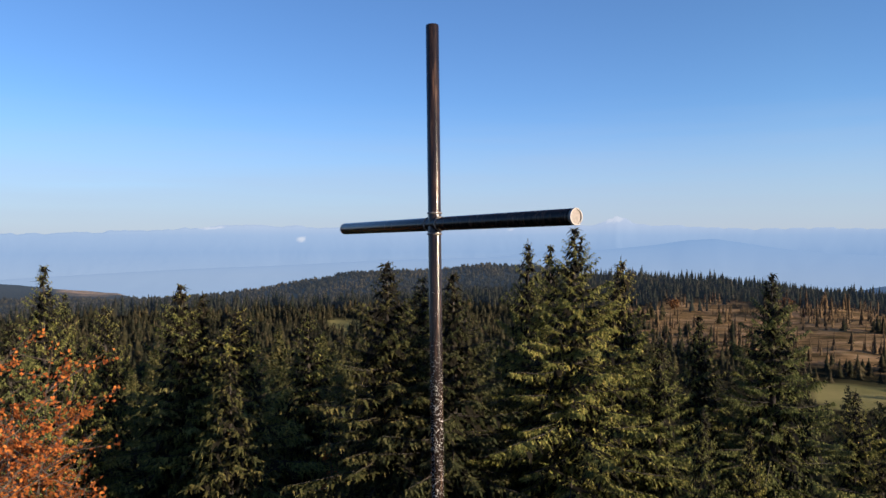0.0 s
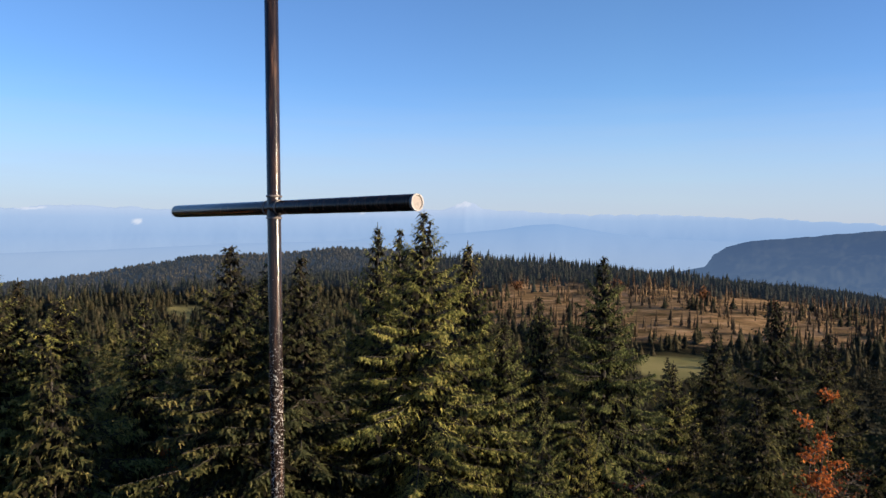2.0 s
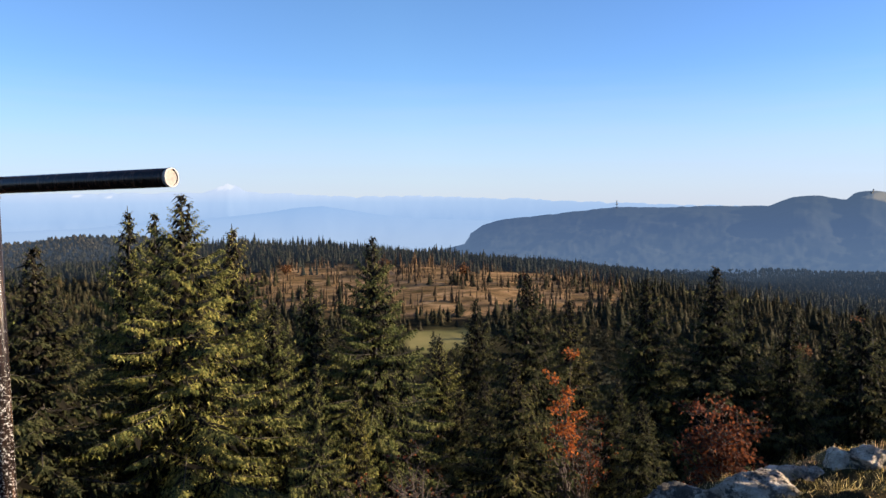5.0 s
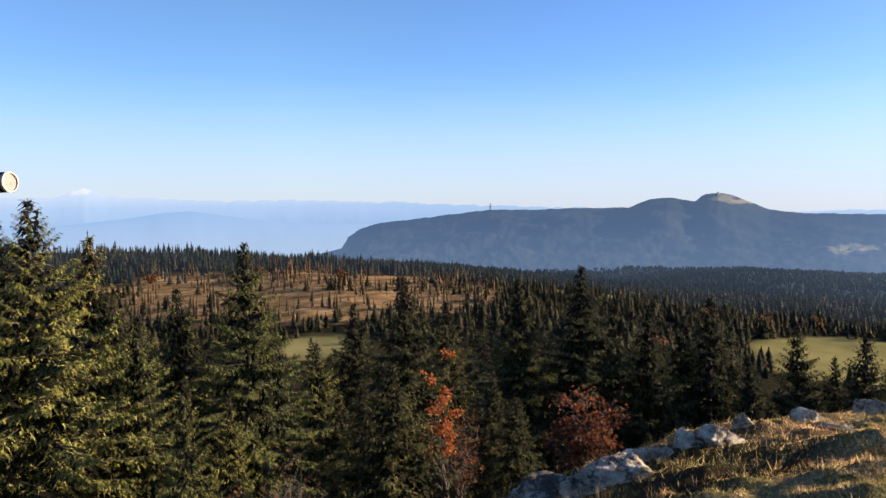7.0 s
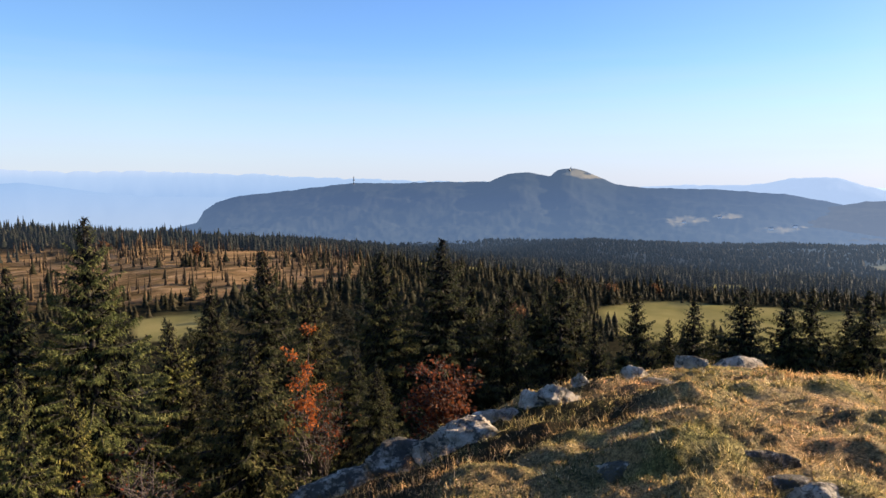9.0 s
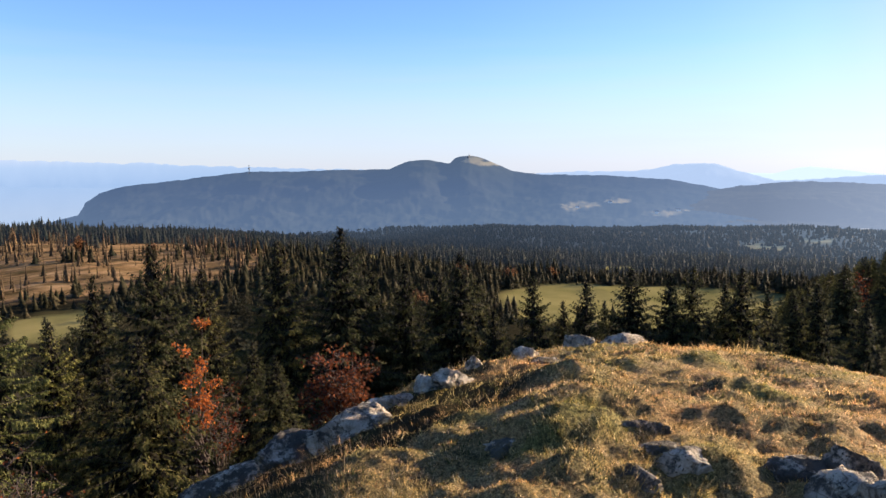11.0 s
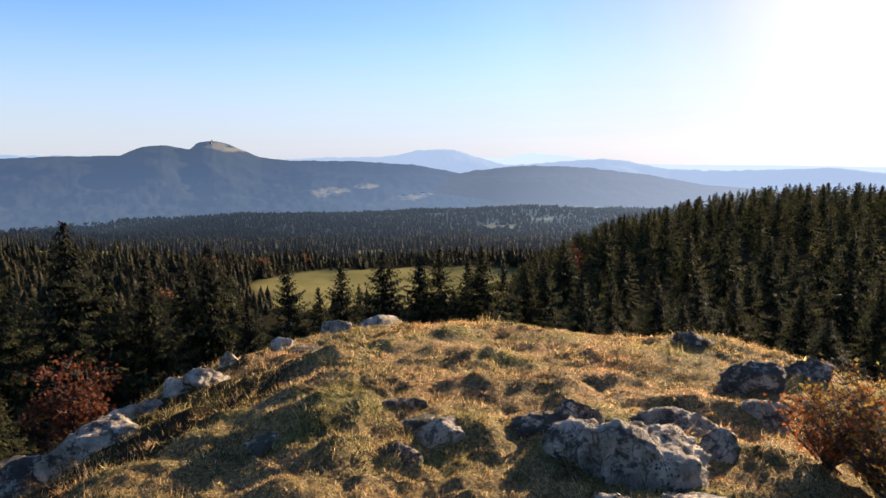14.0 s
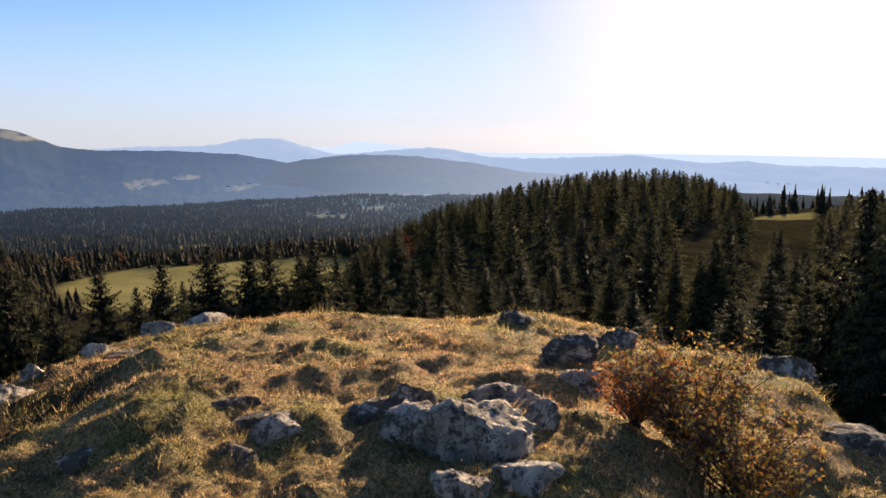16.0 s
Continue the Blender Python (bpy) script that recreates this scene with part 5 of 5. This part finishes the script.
# ---- shrubs and broad-leaved trees ----
def shrub(name, az, r, wide, top_el=None, tall=None, stems=9, leaves=1500, leaf=0.045, material=None, seed=0, label="", group="", bare=0.25, crown=0.3):
    """Stems that fork from one stool, thin twigs, and single leaves on the outer ones."""
    g = np.random.default_rng(300 + seed)
    x, y = azr(az, r)
    z = float(height(np.array([x]), np.array([y]))[0]) - 0.05
    if tall is None:
        tall = 1.65 + r * math.tan(radians(top_el)) - z
    ob = new(name)
    ob.location = (x, y, z)
    bv, bf, ends = [], [], []

    def stick(p, q, r0, r1):
        axis = (q - p) / np.linalg.norm(q - p)
        s = np.cross(axis, (0.3, 0.8, 0.1))
        s /= np.linalg.norm(s)
        w = np.cross(axis, s)
        o = len(bv)
        for c, rr in ((p, r0), (q, r1)):
            for k in range(4):
                a = k * math.tau / 4
                bv.append(c + (s * math.cos(a) + w * math.sin(a)) * rr)
        for k in range(4):
            bf.append((o + k, o + (k + 1) % 4, o + 4 + (k + 1) % 4, o + 4 + k))

    thick = 0.006 + 0.006 * tall
    for i in range(stems):
        a = g.uniform(0, math.tau)
        out = wide * 0.5 * math.sqrt(g.uniform(0.05, 1))
        reach = tall * g.uniform(0.65, 1.0) * (1 - 0.25 * (out / (wide * 0.5)) ** 2)
        p = np.array([g.normal(0, 0.05 * wide), g.normal(0, 0.05 * wide), 0.0])
        last, segs = p, 6
        for k in range(1, segs + 1):
            f = k / segs
            q = np.array([math.cos(a) * out * f ** 1.2, math.sin(a) * out * f ** 1.2, reach * f]) + g.normal(0, 0.02 * tall, 3) * np.array([1, 1, 0.4])
            stick(last, q, thick * (1.1 - f + 0.15), thick * (1.1 - f))
            if f > crown:
                for _ in range(4):
                    b = g.uniform(0, math.tau)
                    ln = min(tall, 3.2 * wide) * g.uniform(0.07, 0.20)
                    e = q + np.array([math.cos(b), math.sin(b), g.uniform(0.2, 1.0)]) * ln * 0.8
                    stick(q, e, thick * 0.3, thick * 0.12)
                    ends.append((q, e))
                    for _ in range(2):
                        b2 = g.uniform(0, math.tau)
                        m = q + (e - q) * g.uniform(0.3, 0.9)
                        e2 = m + np.array([math.cos(b2), math.sin(b2), g.uniform(0.1, 0.9)]) * ln * 0.45
                        stick(m, e2, thick * 0.16, thick * 0.08)
                        ends.append((m, e2))
            last = q
    mesh_part("framework", mesh_of("framework", bv, bf), M_TWIG, ob)
    pick = g.integers(0, len(ends), leaves)
    patchy = g.random(len(ends)) > bare
    pick = pick[patchy[pick]]
    n = len(pick)
    p0 = np.array([e[0] for e in ends])[pick]
    p1 = np.array([e[1] for e in ends])[pick]
    p = p0 + (p1 - p0) * g.uniform(0.25, 1.1, n)[:, None] + g.normal(0, leaf * 0.6, (n, 3))
    d = g.normal(size=(n, 3))
    d[:, 2] -= 0.4
    d /= np.linalg.norm(d, axis=1)[:, None]
    w = np.cross(d, g.normal(size=(n, 3)))
    w /= np.linalg.norm(w, axis=1)[:, None]
    nrm = np.cross(d, w)
    ln = (leaf * g.uniform(0.6, 1.3, n))[:, None]
    quad = np.stack([p, p + d * ln * 0.5 + w * ln * 0.34 + nrm * ln * 0.08, p + d * ln, p + d * ln * 0.5 - w * ln * 0.34 + nrm * ln * 0.08], 1)
    mesh_part("foliage", mesh_of("foliage", quad.reshape(-1, 3), np.arange(4 * n).reshape(-1, 4)), material, ob)
    return tagged(ob, label, "shrub", group)


shrub("shrub", 117.0, 4.35, 1.0, tall=0.80, stems=30, leaves=4800, leaf=0.027, material=M_YELLOW, seed=1, label="yellow and orange leaved shrub on the knoll's flank", bare=0.25)
shrub("shrub", 120.8, 4.1, 0.9, tall=0.66, stems=24, leaves=3200, leaf=0.027, material=M_YELLOW, seed=12, label="low yellow leaved shrub beside the larger one", bare=0.3)
shrub("shrub", 112.6, 4.45, 0.65, tall=0.56, stems=14, leaves=2200, leaf=0.024, material=M_ORANGE, seed=13, label="rust-red twiggy shrub at the yellow one's edge", bare=0.3)
shrub("shrub", 123.2, 3.55, 0.45, tall=0.42, stems=10, leaves=900, leaf=0.03, material=M_YELLOW, seed=2, label="low orange shrub in the shaded turf")
shrub("shrub", 53.0, 9.2, 0.85, -14.8, stems=24, leaves=5200, leaf=0.055, material=M_RUST, seed=3, label="twiggy rust-red beech shrub behind the rocks", bare=0.3)
shrub("beech_tree", 41.2, 19, 0.60, -10.5, stems=10, leaves=1400, leaf=0.085, crown=0.80, material=M_ORANGE, seed=4, label="orange beech among dark spruces", bare=0.2)
shrub("beech_tree", 42.6, 20, 1.3, -15.6, stems=10, leaves=900, leaf=0.09, crown=0.5, material=M_RUST, seed=5, label="shaded rust-brown beech among spruces", bare=0.5)
shrub("beech_tree", -32.6, 13.5, 2.6, -8.9, stems=26, leaves=26000, leaf=0.075, material=M_ORANGE, seed=6, label="bright orange autumn beech lit by the sun", bare=0.15)
shrub("beech_tree", -8.9, 20, 0.5, -12.3, stems=5, leaves=420, leaf=0.09, crown=0.84, material=M_ORANGE, seed=7, label="small orange beech between the spruces", bare=0.4)
shrub("shrub", 28.8, 11.5, 1.3, -19.6, stems=12, leaves=1300, leaf=0.06, material=M_RUST, seed=8, label="twiggy red-brown shrub on the slope", bare=0.4)
shrub("shrub", 24.8, 11.0, 0.8, -21.3, stems=8, leaves=700, leaf=0.06, material=M_RUST, seed=9, label="rust-brown shrub below the knoll", bare=0.4)
shrub("shrub", 78.9, 10.3, 0.5, tall=0.5, stems=8, leaves=160, leaf=0.05, material=M_ORANGE, seed=10, label="tiny reddish shrub beside the crest rocks", bare=0.4)
shrub("beech_tree", 92.6, 105, 1.6, tall=6.0, stems=8, leaves=420, leaf=0.3, material=M_RUST, seed=11, label="orange tree at the wood's edge", bare=0.2)
for i, (az, r) in enumerate(((26.5, 620), (33.0, 560), (18.5, 600), (38.0, 520), (59.0, 330), (62.5, 480), (66.5, 475), (70.0, 520))):
    shrub("beech_tree", az, r, 8.0, tall=9.0, stems=8, leaves=420, leaf=1.6, material=M_LARCH, seed=20 + i, label="rusty autumn tree among distant spruces", group="autumn trees by the pastures", bare=0.1)


# ---- turf: blades beyond counting ----
def blades(name, label, n, material, tall, width, r0, lean, want, seed, a0=34, a1=136):
    g = np.random.default_rng(seed)
    az = g.uniform(a0, a1, n)
    e = rim(az) + 0.8
    r = r0 + (e - r0) * g.uniform(0, 1, n) ** 1.25
    x, y = r * np.sin(np.radians(az)), r * np.cos(np.radians(az))
    keep = want(x, y, g)
    x, y, r = x[keep], y[keep], r[keep]
    n = len(x)
    z = height(x, y) - 0.01
    h = tall * g.uniform(0.4, 1.2, n) * (0.75 + 0.5 * vnoise(x * 2.0, y * 2.0, 77))
    a = g.uniform(0, math.tau, n)
    w = (width * (0.6 + 0.22 * r))
    bx, by = np.cos(a) * w, np.sin(a) * w
    b = g.uniform(0, math.tau, n)
    tip = h * lean * g.uniform(0.2, 1.0, n)
    p = np.stack([x, y, z], -1)
    side = np.stack([bx, by, np.zeros(n)], -1)
    end = p + np.stack([np.cos(b) * tip, np.sin(b) * tip, h], -1)
    blade = np.stack([p - side, p + side, end], 1)
    me = mesh_of(name, blade.reshape(-1, 3), np.arange(3 * n).reshape(-1, 3))
    me.materials.append(material)
    return tagged(new(name, me), label, "grass", kind="stuff")


def dry_patch(x, y):
    return fbm(x * 0.85, y * 0.85, 71, 3) + 0.5 * np.maximum(0, vnoise(x * 2.4, y * 2.4, 9))


def tufts(name, label, n, per, material, tall, width, spread, want, seed):
    """Grass in tufts, with gaps of bare mat between them."""
    g = np.random.default_rng(seed)
    az = g.uniform(34, 136, n)
    e = rim(az) + 0.7
    r = 1.5 + (e - 1.5) * g.uniform(0, 1, n) ** 1.15
    x, y = r * np.sin(np.radians(az)), r * np.cos(np.radians(az))
    keep = want(x, y, g)
    x, y, r = x[keep], y[keep], r[keep]
    m = len(x)
    size = g.lognormal(0, 0.40, m)
    rr = (spread * size)[:, None] * np.sqrt(g.uniform(0, 1, (m, per)))
    a = g.uniform(0, math.tau, (m, per))
    bx, by = x[:, None] + np.cos(a) * rr, y[:, None] + np.sin(a) * rr
    bz = height(bx.ravel(), by.ravel()).reshape(m, per) - 0.012
    h = tall * size[:, None] * g.uniform(0.4, 1.15, (m, per))
    comb = g.uniform(0, math.tau, (m, 1))
    out = h * g.uniform(0.15, 1.1, (m, per))
    dx = np.cos(a) * out * 0.8 + np.cos(comb) * h * 0.45
    dy = np.sin(a) * out * 0.8 + np.sin(comb) * h * 0.45
    w = width * (0.6 + 0.22 * r)[:, None] * g.uniform(0.7, 1.4, (m, per))
    b = g.uniform(0, math.tau, (m, per))
    p = np.stack([bx, by, bz], -1)
    side = np.stack([np.cos(b) * w, np.sin(b) * w, np.zeros_like(w)], -1)
    blade = np.stack([p - side, p + side, p + np.stack([dx, dy, h], -1)], 2).reshape(-1, 3)
    me = mesh_of(name, blade, np.arange(len(blade)).reshape(-1, 3))
    me.materials.append(material)
    return tagged(new(name, me), label, "grass", kind="stuff")


tufts("grass", "short grazed autumn grass", 44000, 14, M_GRASS, 0.019, 0.0017, 0.05, lambda x, y, g: g.random(len(x)) < (1.0 - 0.45 * np.clip(dry_patch(x, y) * 3, 0, 1)) * (0.07 + 0.93 * flank(x, y)), 1)
tufts("dry_grass", "tawny dry grass tussocks", 20000, 14, M_STRAW, 0.024, 0.0015, 0.05, lambda x, y, g: g.random(len(x)) < np.clip(dry_patch(x, y) * 2.5 + 0.12, 0.10, 1) * (0.07 + 0.93 * flank(x, y)), 2)
tufts("long_grass", "longer olive and tawny grass in soft clumps", 9000, 18, M_GRASS, 0.032, 0.0011, 0.07, lambda x, y, g: g.random(len(x)) < (y < 1.2) * np.clip(1.6 * fbm(x * 1.6, y * 1.6, 83, 3) + 0.35 * np.clip((-y - 0.2) / 1.5, 0, 1), 0, 0.9), 5)
tufts("low_herbs", "dark low herbs and moss between the grass", 14000, 14, M_HERB, 0.022, 0.0040, 0.06, lambda x, y, g: g.random(len(x)) < np.clip(3.0 * fbm(x * 1.3, y * 1.3, 87, 4) - 0.1 + 0.3 * np.clip((-y - 0.6) / 1.5, 0, 1), 0, 0.9) * (0.15 + 0.85 * flank(x, y)), 6)
tufts("tussocks", "arching tawny tussocks of long dry grass", 3600, 46, M_TUSSOCK, 0.055, 0.0012, 0.055, lambda x, y, g: g.random(len(x)) < np.clip(2.6 * fbm(x * 1.15, y * 1.15, 101, 3) + 0.16 + 0.8 * np.exp(-((x - 4.1) ** 2 + (y - 1.25) ** 2) / 0.35), 0, 0.9) * (0.1 + 0.9 * flank(x, y)), 7)
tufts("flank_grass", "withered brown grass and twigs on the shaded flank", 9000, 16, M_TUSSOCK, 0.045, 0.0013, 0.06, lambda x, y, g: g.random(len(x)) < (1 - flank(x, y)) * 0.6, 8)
blades("grass_stalks", "thin dry grass stalks", 110, M_STRAW, 0.34, 0.0006, 2.2, 0.4, lambda x, y, g: y > 1.7, 3, 20, 66)
blades("rim_grass", "dry grass on the shaded rim", 2500, M_STRAW, 0.28, 0.0022, 2.3, 0.6, lambda x, y, g: g.random(len(x)) < 0.5, 4, -42, 36)

# ---- far buildings ----
from mathutils.bvhtree import BVHTree


def slope_at(name, az, el):
    me = SLOPES[name]
    tree = BVHTree.FromPolygons([v.co for v in me.vertices], [tuple(q.vertices) for q in me.polygons])
    way = Vector((math.sin(radians(az)) * math.cos(radians(el)), math.cos(radians(az)) * math.cos(radians(el)), math.sin(radians(el))))
    hit, _, _, _ = tree.ray_cast(Vector((0, 0, 1.65)), way)
    return hit


def block(bm, x0, x1, y0, y1, z0, z1):
    m = Matrix.Translation(((x0 + x1) / 2, (y0 + y1) / 2, (z0 + z1) / 2)) @ Matrix.Diagonal((x1 - x0, y1 - y0, z1 - z0, 1))
    bmesh.ops.create_cube(bm, size=1, matrix=m)


def farmhouse(place, long, deep, tall, turn):
    ob = new("farmhouse")
    ob.matrix_world = Matrix.Translation(place) @ pose(0, 0, -1.0, 0, 0, turn)
    bm = bmesh.new()
    block(bm, -long / 2, long / 2, -deep / 2, deep / 2, 0, tall)
    part("wall", bm, M_FARM, ob)
    bm = bmesh.new()
    e, rise = 0.8, deep * 0.35
    v = [bm.verts.new(c) for c in ((-long / 2 - e, -deep / 2 - e, tall), (long / 2 + e, -deep / 2 - e, tall), (long / 2 + e, deep / 2 + e, tall), (-long / 2 - e, deep / 2 + e, tall), (-long / 2 - e, 0, tall + rise), (long / 2 + e, 0, tall + rise))]
    for f in ((0, 1, 5, 4), (2, 3, 4, 5), (0, 4, 3), (1, 2, 5), (3, 2, 1, 0)):
        bm.faces.new([v[k] for k in f])
    # farthest roofs take the glowing wall white, standing in for sun glint
    part("roof", bm, M_FARM if place[0] ** 2 + place[1] ** 2 > 2900 ** 2 else M_ROOF, ob)
    return tagged(ob, "white farmhouse with a brown roof, far off", "house", "farmhouses across the valley")


for name, az, el in (("backdrop_massif", 72.0, -3.5), ("backdrop_massif", 74.6, -3.1), ("backdrop_massif", 78.2, -3.9), ("backdrop_massif", 79.8, -3.7), ("backdrop_range", 120.6, -3.75), ("backdrop_range", 121.3, -3.85), ("backdrop_range", 122.0, -3.85)):
    hit = slope_at(name, az, el)
    if hit:
        farmhouse(hit, 10, 7, 4.5, -az + 20)

hit = slope_at("backdrop_massif", 45.45, -0.42)
if hit:
    mast = tagged(new("radio_mast"), "slender lattice mast on the far ridge", "mast")
    mast.location = hit
    for sx, sy in ((-1.5, -1.5), (1.5, -1.5), (1.5, 1.5), (-1.5, 1.5)):
        bm = bmesh.new()
        tube(bm, (sx, sy, -4), (sx * 0.4, sy * 0.4, 34), 0.5, 6)
        part("leg", bm, M_MAST, mast)
    bm = bmesh.new()
    block(bm, -3, 3, -3, 3, 18, 22)
    part("platform", bm, M_MAST, mast)
hit = slope_at("backdrop_massif", 63.2, 0.66)
if hit:
    station = tagged(new("radar_station"), "radar tower with a round dome on the summit", "tower")
    station.location = hit
    bm = bmesh.new()
    tube(bm, (0, 0, -6), (0, 0, 9), 1.7, 12)
    part("tower", bm, M_RADAR, station)
    bm = bmesh.new()
    bmesh.ops.create_icosphere(bm, subdivisions=3, radius=2.5, matrix=Matrix.Translation((0, 0, 10.5)))
    part("dome", bm, M_RADAR, station)
    bm = bmesh.new()
    block(bm, -14, -6, -3, 3, -6, 3)
    part("hut", bm, M_RADAR, station)
